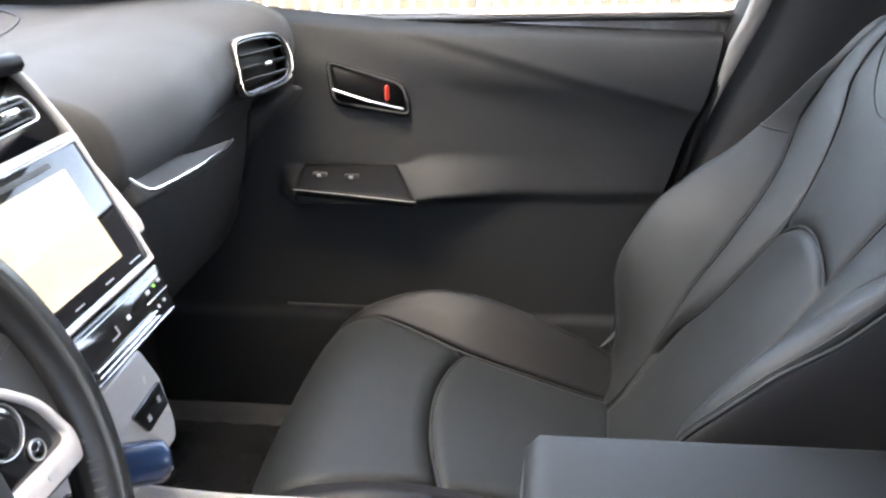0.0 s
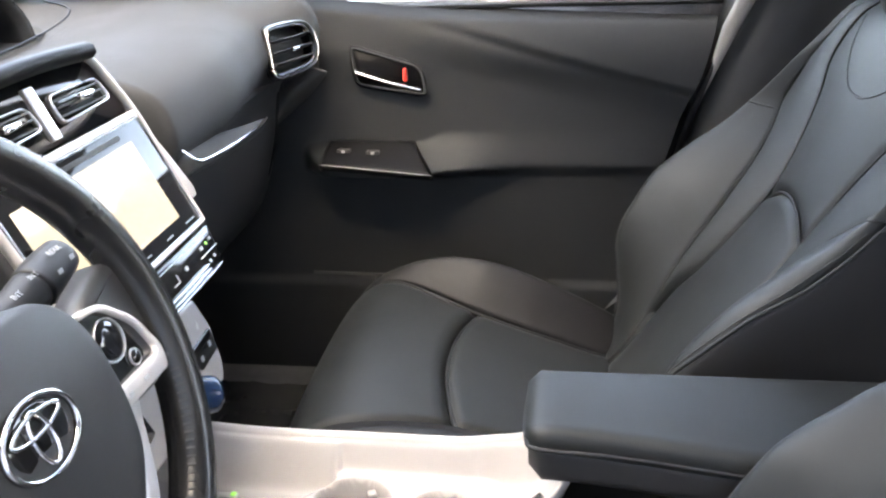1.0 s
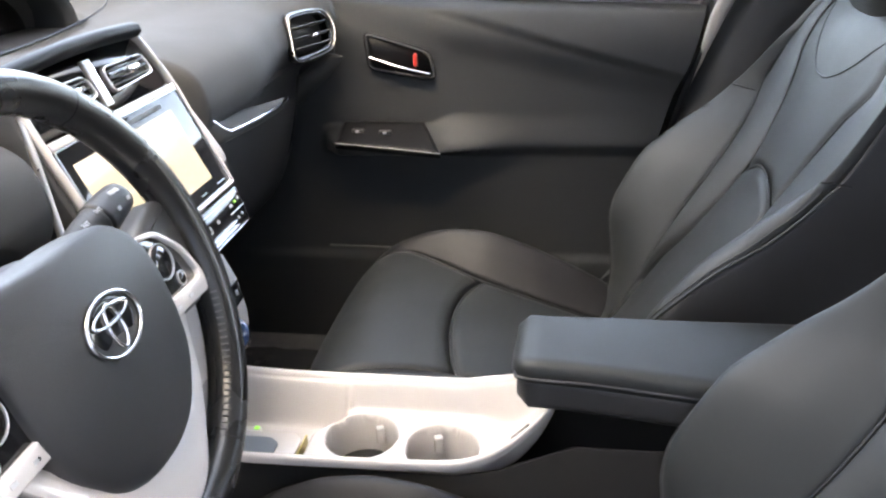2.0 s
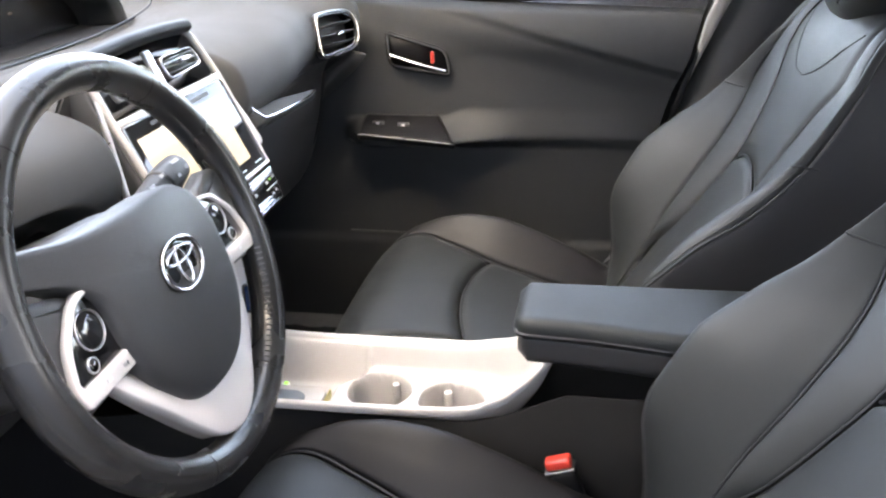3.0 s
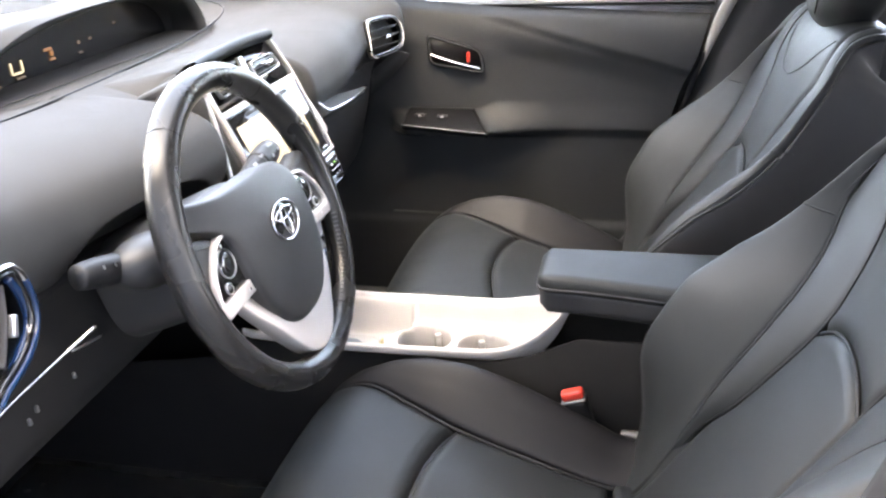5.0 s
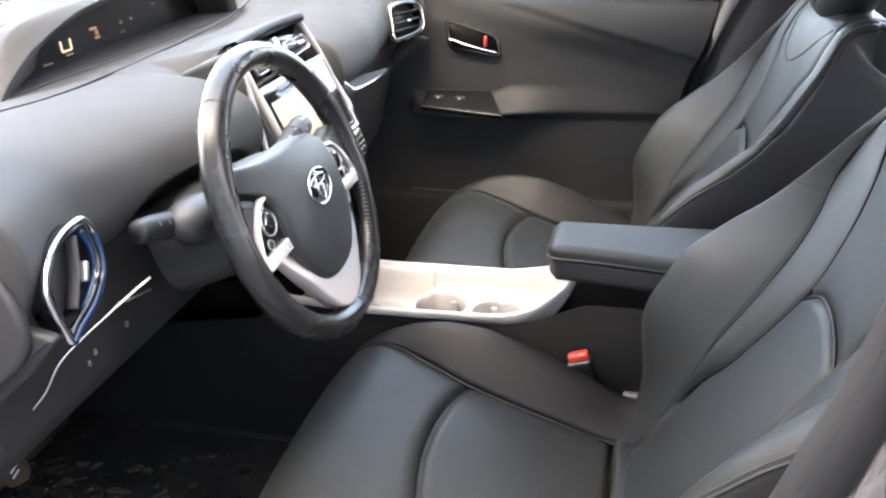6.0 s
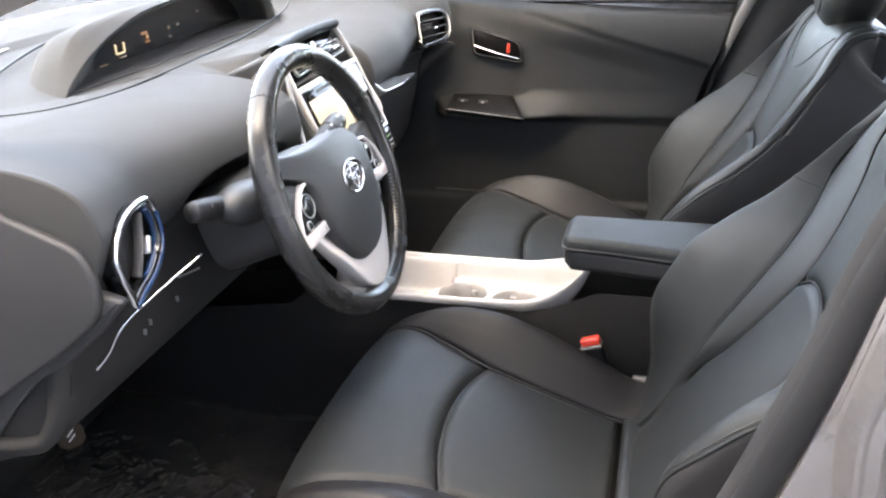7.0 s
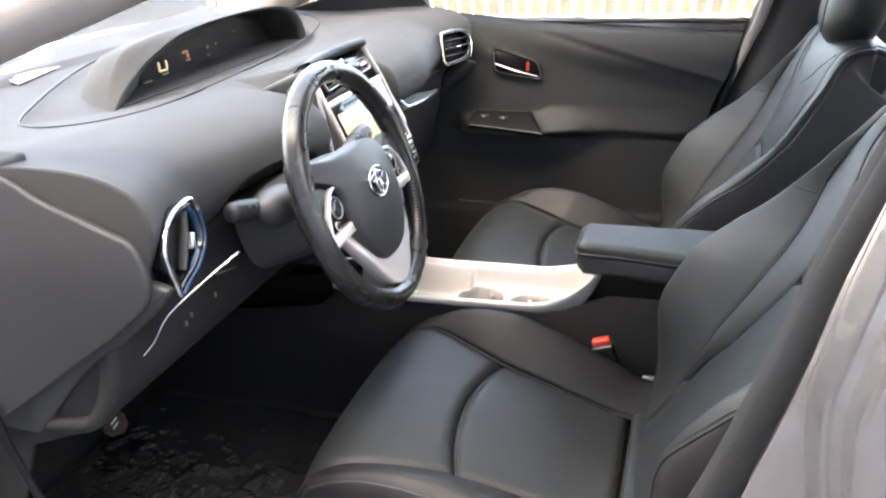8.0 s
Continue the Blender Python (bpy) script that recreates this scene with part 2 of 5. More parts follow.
def ring_bm(outline, width, thickness, frame_m, bevel=0.0015):
    """A flat frame: an outline and the same outline drawn in by width."""
    n = len(outline)
    c = Vector((sum(p[0] for p in outline) / n, sum(p[1] for p in outline) / n))
    inner = []
    for i in range(n):
        p, a, b = Vector(outline[i]), Vector(outline[i - 1]), Vector(outline[(i + 1) % n])
        t = (b - a)
        t = t.normalized() if t.length > 1e-9 else Vector((1, 0))
        nrm = Vector((-t.y, t.x))
        if nrm.dot(c - p) < 0:
            nrm = -nrm
        inner.append(p + nrm * width)
    rows = []
    for z, k in ((0, 0), (thickness - bevel, 0), (thickness, 1), (thickness, 2), (thickness - bevel, 3), (0, 3)):
        row = []
        for o, q in zip(outline, inner):
            o = Vector(o)
            f = {0: 0.0, 1: min(0.5, bevel / width), 2: 1 - min(0.5, bevel / width), 3: 1.0}[k]
            p = o.lerp(q, f)
            row.append(Vector((p.x, p.y, z)))
        rows.append(row)
    bm = grid_bm(rows, close_u=True, close_v=True)
    bmesh.ops.transform(bm, matrix=frame_m, verts=bm.verts)
    return bm


def plane_frame(origin, normal, up=(0, 0, 1)):
    """A frame whose z is the normal, y as near to up as may be."""
    z = Vector(normal).normalized()
    x = Vector(up).cross(z).normalized()
    y = z.cross(x)
    return Matrix.Translation(origin) @ Matrix((x, y, z)).transposed().to_4x4()


def merge(*bms):
    me = bpy.data.meshes.new("joined")
    out = bmesh.new()
    for b in bms:
        b.to_mesh(me)
        b.free()
        out.from_mesh(me)
    bpy.data.meshes.remove(me)
    return out


def structure(name, bm, material, label, category, smooth=False):
    return tagged(mesh_object(name, bm, material, smooth), label, category, kind="structure")


# ---- shell of the car and what lies outside ----
ground = structure("ground", grid_bm([[Vector((x, y, 0)) for y in (-400, -8, -2, 2, 8, 400)] for x in (-400, -8, -2, 2, 8, 400)]), ASPHALT, "worn grey asphalt of a parking lot", "ground")
floor = structure("floor", box_bm((2.9, 1.5, 0.06), (0.40, 0, 0.19), 0.01), CARPET, "black carpeted car floor", "floor")
ceiling = structure("ceiling", grid_bm([[Vector((x, y, 1.36 - 0.09 * (abs(y) / 0.62) ** 3 - 0.10 * ((x - 0.35) / 1.1) ** 2)) for y in [i * 0.62 / 6 for i in range(-6, 7)]] for x in [-0.06 + i * 0.14 for i in range(13)]]), HEADLINER, "light grey fabric headliner of the car roof", "ceiling", True)
sol = ceiling.modifiers.new("thick", "SOLIDIFY")
sol.thickness, sol.offset = 0.03, 1


def mapped(points, m):
    return [m @ Vector(p) for p in points]


# ---- front seats ----
SEAT_Z = 0.235


def cushion_surface():
    prof = spline([(-0.165, 0, 0.300), (-0.205, 0, 0.330), (-0.236, 0, 0.385), (-0.234, 0, 0.434), (-0.206, 0, 0.481), (-0.150, 0, 0.505), (-0.070, 0, 0.494), (0.020, 0, 0.468), (0.120, 0, 0.438), (0.200, 0, 0.413), (0.262, 0, 0.404), (0.320, 0, 0.408)])
    seam = table((-0.24, -0.20, -0.15, -0.07, 0.0, 0.10, 0.22, 0.32), (0.200, 0.214, 0.207, 0.180, 0.159, 0.148, 0.143, 0.141))
    half = table((-0.24, -0.20, -0.15, 0.0, 0.20, 0.32), (0.222, 0.243, 0.252, 0.258, 0.250, 0.235))
    lift = table((-0.24, -0.20, -0.15, -0.11, -0.05, 0.01, 0.065, 0.127, 0.19, 0.23, 0.32), (0.001, 0.003, 0.012, 0.031, 0.054, 0.065, 0.062, 0.054, 0.045, 0.035, 0.030))

    def at(u, v):
        p, q = prof(u), prof(min(1, u + 0.004)) - prof(max(0, u - 0.004))
        n = Vector((-q.z, 0, q.x)).normalized()
        s, w, a = seam(p.x), half(p.x), abs(v)
        if a <= 0.6:
            y, d = s * a / 0.6, 0.006 * (1 - (a / 0.6) ** 2)
        else:
            b = (a - 0.6) / 0.4
            y = lerp(s, w, table((0, 0.35, 0.6, 0.8, 1), (0, 0.40, 0.72, 0.97, 1.02))(b))
            d = table((0, 0.3, 0.55, 0.75, 0.88, 1), (0, 0.62, 1.0, 0.75, 0.1, 0.0))(b) * (lift(p.x) * (1.0 if v > 0 else 0.55) if u > 0.3 else 0.004) + table((0, 0.55, 0.75, 0.88, 1), (0, 0, -0.010, -0.035, -0.105))(b)
        curve = 0.016 * min(1.0, y / 0.245) ** 5 * smooth01((0.0 - p.x) / 0.20)
        return Vector((p.x + curve, math.copysign(y, v), p.z - SEAT_Z)) + n * d

    def u_of(x):
        lo, hi = 0.3, 1.0
        for _ in range(30):
            mid = (lo + hi) / 2
            lo, hi = (mid, hi) if prof(mid).x < x else (lo, mid)
        return lo

    return at, u_of


def back_surface():
    prof = spline([(0.205, 0, 0.400), (0.240, 0, 0.440), (0.300, 0, 0.530), (0.365, 0, 0.625), (0.420, 0, 0.710), (0.462, 0, 0.795), (0.498, 0, 0.880), (0.521, 0, 0.930), (0.546, 0, 0.958), (0.588, 0, 0.966), (0.634, 0, 0.945)])
    half = table((0.40, 0.55, 0.70, 0.79, 0.86, 0.91, 0.95, 1.0), (0.220, 0.246, 0.256, 0.252, 0.242, 0.228, 0.208, 0.180))
    outer = table((0.40, 0.53, 0.60, 0.66, 0.71, 0.75, 0.78, 0.82, 0.86, 0.93, 1.0), (0.120, 0.126, 0.134, 0.138, 0.148, 0.166, 0.192, 0.230, 0.228, 0.202, 0.158))
    inner = table((0.40, 0.54, 0.59, 0.66, 0.715, 0.776, 0.843, 0.892, 0.93, 1.0), (0.116, 0.122, 0.104, 0.094, 0.089, 0.102, 0.132, 0.166, 0.162, 0.130))
    lift = table((0.42, 0.48, 0.54, 0.58, 0.62, 0.686, 0.74, 0.775, 0.825, 0.873, 0.92, 1.0), (0.004, 0.035, 0.078, 0.108, 0.126, 0.134, 0.105, 0.072, 0.040, 0.022, 0.008, 0.006))

    def at(u, v):
        p, q = prof(u), prof(min(1, u + 0.004)) - prof(max(0, u - 0.004))
        n = Vector((-q.z, 0, q.x)).normalized()
        k = smooth01((0.97 - u) / 0.2) if u > 0.77 else 1.0
        z = p.z if u < 0.9 else 1.0
        w, sa, sb, l, a = half(z), outer(z), inner(z), lift(z) * max(k, 0.3) * (1.0 if v > 0 else lerp(0.80, 0.62, smooth01((z - 0.6) / 0.18))), abs(v)
        fwd = 0.0
        if a <= 0.42:
            y, d = sb * a / 0.42, 0.010 * (1 - (a / 0.42) ** 2) * k
        elif a <= 0.6:
            b = (a - 0.42) / 0.18
            y, d, fwd = lerp(sb, sa, b), 0.004 * math.sin(math.pi * b), 0.22 * l * b
        else:
            b = (a - 0.6) / 0.4
            y = lerp(sa, w, table((0, 0.25, 0.5, 0.7, 0.85, 1), (0, 0.40, 0.76, 0.94, 1.0, 0.98))(b))
            fwd = l * table((0, 0.25, 0.5, 0.7, 0.85, 1), (0.22, 0.70, 1.0, 0.90, 0.40, 0.0))(b)
            d = table((0, 0.5, 0.7, 0.85, 1), (0, 0, -0.005, -0.03, -0.13))(b)
        return Vector((p.x - fwd, math.copysign(y, v), p.z - SEAT_Z)) + n * d

    def u_of(z):
        lo, hi = 0.0, 0.85
        for _ in range(30):
            mid = (lo + hi) / 2
            lo, hi = (mid, hi) if prof(mid).z < z else (lo, mid)
        return lo

    return at, u_of


def seam_line(surface, f, n=24, out=0.0005):
    return [surface(*f(i / n)) for i in range(n + 1)]


def build_seat(y, label, lean=0.0):
    seat = thing("front_seat", (0, y, SEAT_Z), label, "car seat", "front seats")
    cush, ux = cushion_surface()
    back_at, uz = back_surface()
    back = lambda u, v: back_at(u, v) + Vector((lean, 0, 0))
    edge = lambda v: ux(-0.027 + 0.031 * (v / 0.6) ** 2)
    u_rear = ux(0.222)
    u_front = 0.07

    def front(u, v):
        return cush(lerp(u_front, edge(v), u), v)

    def insert(u, v):
        return cush(lerp(edge(v), u_rear, u), v)

    part("cushion_front", patch_bm(front, 0, 1, -0.6, 0.6, 40, 40, 0.014, 0.012, -1), LEATHER, seat)
    part("cushion_insert", patch_bm(insert, 0, 1, -0.6, 0.6, 40, 40, 0.016, 0.013, -1), LEATHER, seat)
    part("cushion_rear_roll", patch_bm(lambda u, v: cush(u, v) + Vector((0, 0, 0.012 * smooth01((u - u_rear) / 0.02))), u_rear, 1, -0.6, 0.6, 12, 40, 0.010, 0.008, -1), LEATHER, seat)
    for s in (1, -1):
        part("cushion_bolster", patch_bm(cush, u_front, 1, 0.6 * s, 1.0 * s, 80, 34, 0.005, 0.004, -s), LEATHER_BOLSTER, seat, "brown-black leather cushion bolster")
        part("bolster_piping", tube_bm(seam_line(cush, lambda f: (lerp(0.20, 0.97, f), 0.885 * s), 30), 0.0022, 6), LEATHER_SIDE, seat)
    # backrest
    u0, u1, um = 0.03, 0.86, uz(0.705)
    cut = lambda v: um + 0.035 * (1 - (v / 0.42) ** 2)
    part("backrest_lower_insert", patch_bm(lambda u, v: back(lerp(u0, cut(v), u), v), 0, 1, -0.42, 0.42, 40, 30, 0.010, 0.008, -1), LEATHER, seat)
    part("backrest_upper_panel", patch_bm(lambda u, v: back(lerp(cut(v), 1.0, u), v), 0, 1, -0.42, 0.42, 44, 30, 0.010, 0.007, -1), LEATHER, seat)
    for s in (1, -1):
        part("backrest_strip", patch_bm(back, u0, 1.0, 0.42 * s, 0.6 * s, 70, 16, 0.003, 0.0016, -s), LEATHER, seat)
        hem = table((0.0, uz(0.58), uz(0.65), uz(0.69), uz(0.75), 1.0), (0.81, 0.82, 0.86, 0.88, 0.90, 0.90))
        part("backrest_bolster", patch_bm(lambda u, w: back(u, lerp(0.6, hem(u), w) * s), u0, 1.0, 0, 1, 80, 40, 0.003, 0.0016, -s), LEATHER, seat)
        part("backrest_side", patch_bm(lambda u, w: back(u, lerp(hem(u), 1.0, w) * s), u0, 1.0, 0, 1, 80, 14, 0.002, 0.001, -s), LEATHER_SIDE, seat, "dark vinyl side of the backrest")
        part("bolster_piping", tube_bm([back(u, hem(u) * s) for u in [lerp(0.10, uz(0.80), k / 40) for k in range(41)]], 0.0024, 6), LEATHER, seat)
        part("seam", tube_bm([back(uz(0.80) + 0.010 * w, lerp(0.62, 0.92, w) * s) for w in [k / 16 for k in range(17)]], 0.0015, 6), PIPING, seat)
        for shift in (-0.020,):
            part("stitch_line", tube_bm([back(u, (hem(u) + shift) * s) for u in [lerp(0.12, uz(0.795), k / 40) for k in range(41)]], 0.0010, 6), THREAD, seat, "grey stitching")
        part("seam", tube_bm([back(u, 0.6 * s) for u in [lerp(uz(0.545), uz(0.815), k / 40) for k in range(41)]], 0.0017, 6), PIPING, seat)
        part("seam", tube_bm([back(u, 0.42 * s) for u in [lerp(uz(0.545), 0.97, k / 40) for k in range(41)]], 0.0017, 6), PIPING, seat)
        part("seam", tube_bm([cush(u, 0.6 * s) + Vector((0, 0, -0.004)) for u in [lerp(0.16, 0.97, k / 40) for k in range(41)]], 0.0024, 6), PIPING, seat)
    part("seam", tube_bm([back(cut(v), v) + Vector((0.003, 0, -0.002)) for v in [lerp(-0.41, 0.41, k / 24) for k in range(25)]], 0.0022, 6), PIPING, seat)
    part("seam", tube_bm([cush(edge(v), v) + Vector((0, 0, -0.009)) for v in [lerp(-0.59, 0.59, k / 24) for k in range(25)]], 0.0034, 6), PIPING, seat)
    # stitched tab under the head restraint
    tab = [back(uz(z), v) for z, v in ((0.945, 0.36), (0.920, 0.28), (0.900, 0.22), (0.882, 0.15), (0.870, 0.07), (0.868, 0.0), (0.870, -0.07), (0.882, -0.15), (0.900, -0.22), (0.920, -0.28), (0.945, -0.36))]
    part("stitched_tab", tube_bm(tab, 0.0016, 6), PIPING, seat)
    # rear shell and base
    rear = []
    for k in range(33):
        u = lerp(u0, 1.0, k / 32)
        p, q = back(u, -1.0), back(u, 1.0)
        rear.append([p.lerp(q, f) + Vector((0.05 * math.sin(math.pi * f) ** 0.6, 0, 0)) for f in (0, 0.04, 0.12, 0.3, 0.5, 0.7, 0.88, 0.96, 1)])
    part("rear_shell", grid_bm(rear), LEATHER_SIDE, seat)
    part("seat_base", box_bm((0.40, 0.40, 0.09), (0.06, 0, 0.10), 0.03, 3), DARK_PLASTIC, seat)
    for s in (1, -1):
        part("side_cover", box_bm((0.44, 0.025, 0.11), (0.07, 0.225 * s, 0.105), 0.012, 3), DARK_PLASTIC, seat)
        part("seat_rail", box_bm((0.46, 0.04, 0.03), (0.05, 0.19 * s, 0.015), 0.006), DARK_PLASTIC, seat)
    for s in (1, -1):
        part("hinge_cover", box_bm((0.034, 0.012, 0.018), (0.252, 0.246 * s, 0.420 - SEAT_Z), 0.004, 2), BRUSHED, seat)
    # head restraint
    rows = []
    for i in range(25):
        a = math.pi * i / 24 - math.pi / 2
        row = []
        for j in range(40):
            b = 2 * math.pi * j / 40
            cx, cy, cz = math.cos(a) * math.cos(b), math.cos(a) * math.sin(b), math.sin(a)
            f = lambda q, e: math.copysign(abs(q) ** e, q)
            hw = lerp(0.098, 0.132, smooth01((cz + 1) / 1.4))
            row.append(Vector((0.052 * f(cx, 0.75), hw * f(cy, 0.6), 0.088 * f(cz, 0.7))))
        rows.append(row)
    m = pose(0.568 + lean, 0, 1.026 - SEAT_Z, 0, 12, 0)
    rest = part("head_restraint", grid_bm([mapped(r, m) for r in rows], close_v=True), LEATHER, seat)
    part("head_restraint_seam", tube_bm(mapped([(-0.050, -0.07, 0.07), (-0.058, -0.075, 0.0), (-0.050, -0.065, -0.06)], m), 0.0015, 6), PIPING, rest)
    for s in (1, -1):
        part("restraint_post", tube_bm([(0.60 + lean, 0.05 * s, 0.97 - SEAT_Z), (0.592 + lean, 0.05 * s, 1.02 - SEAT_Z)], 0.006, 10), CHROME, seat)
    return seat


driver_seat = build_seat(-0.345, "dark blue-black leather driver's seat with padded bolsters", 0.032)
passenger_seat = build_seat(0.357, "dark blue-black leather passenger seat beside the door")

# ---- steering wheel ----
WHEEL = plane_frame((-0.163, -0.366, 0.858), (math.cos(radians(18.2)), 0, math.sin(radians(18.2))))
wheel = thing("steering_wheel", (-0.163, -0.366, 0.858), "three-spoke black leather steering wheel with pale satin trims", "steering wheel")
INV = Matrix.Translation((0.163, 0.366, -0.858)) @ WHEEL


def wheel_part(name, bm, mat, label="", parent=None, smooth=True):
    bmesh.ops.transform(bm, matrix=INV, verts=bm.verts)
    return part(name, bm, mat, parent or wheel, label, smooth)


def rim_bm(a0, a1, r, depth, steps, grow=0.0):
    rows = []
    for i in range(steps + 1):
        a = lerp(a0, a1, i / steps)
        rows.append([Vector(((0.1695 + (r + grow) * math.cos(b)) * math.cos(a), (0.1695 + (r + grow) * math.cos(b)) * math.sin(a), (depth + grow) * math.sin(b))) for b in [2 * math.pi * k / 16 for k in range(16)]])
    return grid_bm(rows, close_v=True)


RIM = shader("rim_leather", (0.017, 0.0165, 0.0165), 0.27, grain=0.08, grain_size=1100, voronoi=True, mottle=0.2, mottle_size=14, rough_var=0.03)
for a0, a1 in ((-64, 56), (56, 127), (127, 245), (245, 296)):
    wheel_part("rim_section", rim_bm(radians(a0) + 0.004, radians(a1) - 0.004, 0.0155, 0.0175, 40), RIM)
wheel_part("rim_core", rim_bm(0, 2 * math.pi, 0.0140, 0.0160, 90), RUBBER)
# hub pad, domed
pad_half = rounded([(-0.03, 0.0600), (0.03, 0.0600), (0.075, 0.0625), (0.112, 0.0720), (0.142, 0.0800), (0.147, 0.056), (0.110, 0.038), (0.090, 0.018), (0.089, -0.030), (0.081, -0.064), (0.052, -0.100), (0.022, -0.112), (-0.022, -0.112)], [0.01, 0.02, 0.02, 0.02, 0.006, 0.006, 0.014, 0.02, 0.03, 0.02, 0.02, 0.02, 0.01], 5)
pad_half = [p for p in pad_half if p[0] > 0.0005]
pad_plain = rounded([(-0.03, 0.0600), (0.03, 0.0600), (0.064, 0.0560), (0.082, 0.0430), (0.089, 0.0240), (0.090, 0.0), (0.089, -0.030), (0.083, -0.064), (0.052, -0.100), (0.022, -0.112), (-0.022, -0.112)], [0.01, 0.02, 0.015, 0.015, 0.015, 0.015, 0.03, 0.02, 0.02, 0.02, 0.01], 5)
pad_outline = [p for p in pad_plain if p[0] > 0.0005] + [(-x, y) for x, y in reversed(pad_half)]


def domed_bm(outline, height, base, rings=8, power=2.4):
    c = Vector((sum(p[0] for p in outline) / len(outline), sum(p[1] for p in outline) / len(outline)))
    rows = []
    rows.append([Vector((p[0], p[1], base - 0.02)) for p in outline])
    for i in range(rings + 1):
        f = 1 - i / rings
        rows.append([Vector((lerp(c.x, p[0], f), lerp(c.y, p[1], f), base + height * (1 - f ** power) ** 0.5)) for p in outline])
    return grid_bm(rows, close_v=True)


PAD = shader("hub_pad_plastic", (0.026, 0.026, 0.027), 0.46, grain=0.3, grain_size=1300, mottle=0.08, rough_var=0.04)
rows = [[Vector((x, y, -0.020)) for x, y in pad_outline]]
for f, e in ((1.0, 0.0065), (0.985, 0.0035), (0.96, 0.0012), (0.93, 0.0003), (0.85, 0), (0.7, 0), (0.5, 0), (0.3, 0), (0.12, 0), (0.0, 0)):
    rows.append([Vector((x * f, y * f, 0.0255 - (0.026 * (max(0, y * f) / 0.085) ** 2.0 + 0.010 * (max(0, -y * f) / 0.10) ** 2.0) - 0.010 * (x * f / 0.09) ** 2 - e)) for x, y in pad_outline])
wheel_part("airbag_pad", grid_bm(rows, close_v=True), PAD, "black airbag cover")
for s in (1, -1):
    wheel_part("spoke", slab_bm(rounded([(0.05 * s, 0.015), (0.095 * s, 0.022), (0.112 * s, 0.034), (0.150 * s, 0.044), (0.162 * s, 0.038), (0.168 * s, -0.024), (0.144 * s, -0.050), (0.07 * s, -0.046)], 0.008), 0.024, Matrix.Translation((0, 0, -0.022)), 0.006, 3), PAD)
    trim = wheel_part("spoke_trim", slab_bm(rounded([(0.088 * s, 0.031), (0.114 * s, 0.028), (0.140 * s, 0.002), (0.151 * s, -0.028), (0.146 * s, -0.043), (0.078 * s, -0.041), (0.078 * s, -0.026), (0.141 * s, -0.028), (0.1440 * s, -0.023), (0.1350 * s, 0.000), (0.1115 * s, 0.0235), (0.089 * s, 0.0265)], [0.003, 0.012, 0.01, 0.008, 0.004, 0.004, 0.004, 0.003, 0.003, 0.01, 0.01, 0.003]), 0.010, Matrix.Translation((0, 0, -0.001)), 0.0015), TRIM_WHITE, "pale satin switch surround")
    for k in (0.096, 0.118):
        wheel_part("tile_mark", box_bm((0.006, 0.003, 0.0008), (k * s, -0.035, 0.0092), 0), SATIN, parent=trim, smooth=False)
    wheel_part("switch_panel", slab_bm(rounded([(0.080 * s, 0.028), (0.112 * s, 0.0245), (0.136 * s, 0.000), (0.1445 * s, -0.028), (0.080 * s, -0.028)], 0.006), 0.020, Matrix.Translation((0, 0, -0.015)), 0.001), PIANO)
    for (bx, by), r in (((0.108, 0.002), 0.0155), ((0.122, -0.0195), 0.0062)):
        dial = wheel_part("dial", domed_bm([(bx * s + r * math.cos(q), by + r * math.sin(q)) for q in [2 * math.pi * k / 24 for k in range(24)]], 0.004, 0.0045, 5), PIANO)
        ring = ring_bm([(bx * s + r * math.cos(q), by + r * math.sin(q)) for q in [2 * math.pi * k / 24 for k in range(24)]], 0.0011, 0.0018, Matrix.Translation((0, 0, 0.0052)), 0.0005)
        wheel_part("dial_ring", ring, SATIN, parent=dial)
low = [(-0.116, -0.036), (-0.096, -0.066), (-0.076, -0.094), (-0.052, -0.126), (-0.030, -0.149), (0.0, -0.158), (0.030, -0.149), (0.052, -0.126), (0.076, -0.094), (0.096, -0.066), (0.116, -0.036)]
lowi = [(-0.094, -0.034), (-0.080, -0.056), (-0.066, -0.076), (-0.046, -0.090), (-0.022, -0.096), (0.0, -0.098), (0.022, -0.096), (0.046, -0.090), (0.066, -0.076), (0.080, -0.056), (0.094, -0.034)]
fo, fi = spline([(x, y, 0) for x, y in low]), spline([(x, y, 0) for x, y in lowi])
rows = []
for i in range(41):
    o, q = fo(i / 40), fi(i / 40)
    dip = 0.008 * smooth01((abs(i / 20 - 1) - 0.55) / 0.45)
    rows.append([Vector((*o.lerp(q, f).xy, z)) for f, z in ((0, -0.012), (0.0, 0.006 - dip), (0.02, 0.0085 - dip), (0.06, 0.0095 - dip), (0.5, 0.0075 - dip), (0.96, 0.005 - dip), (1.0, 0.002 - dip), (1, -0.026))])
wheel_part("lower_spoke_trim", grid_bm(rows, close_v=True), TRIM_WHITE, "pale glossy lower spoke trim")
emblem = wheel_part("emblem", domed_bm([(0.0305 * math.cos(q), 0.0222 * math.sin(q)) for q in [2 * math.pi * k / 40 for k in range(40)]], 0.002, 0.0235, 4), PIANO, "plain chrome oval emblem")
ell = lambda rx, ry, dy=0.0: [(rx * math.cos(q), dy + ry * math.sin(q)) for q in [2 * math.pi * k / 40 for k in range(40)]]
for o, wd in ((ell(0.0315, 0.0228), 0.0030), (ell(0.0225, 0.0070, 0.0075), 0.0026), (ell(0.0088, 0.0172, -0.001), 0.0026)):
    wheel_part("emblem_ring", ring_bm(o, wd, 0.0035, Matrix.Translation((0, 0, 0.0245)), 0.001), CHROME, parent=emblem)
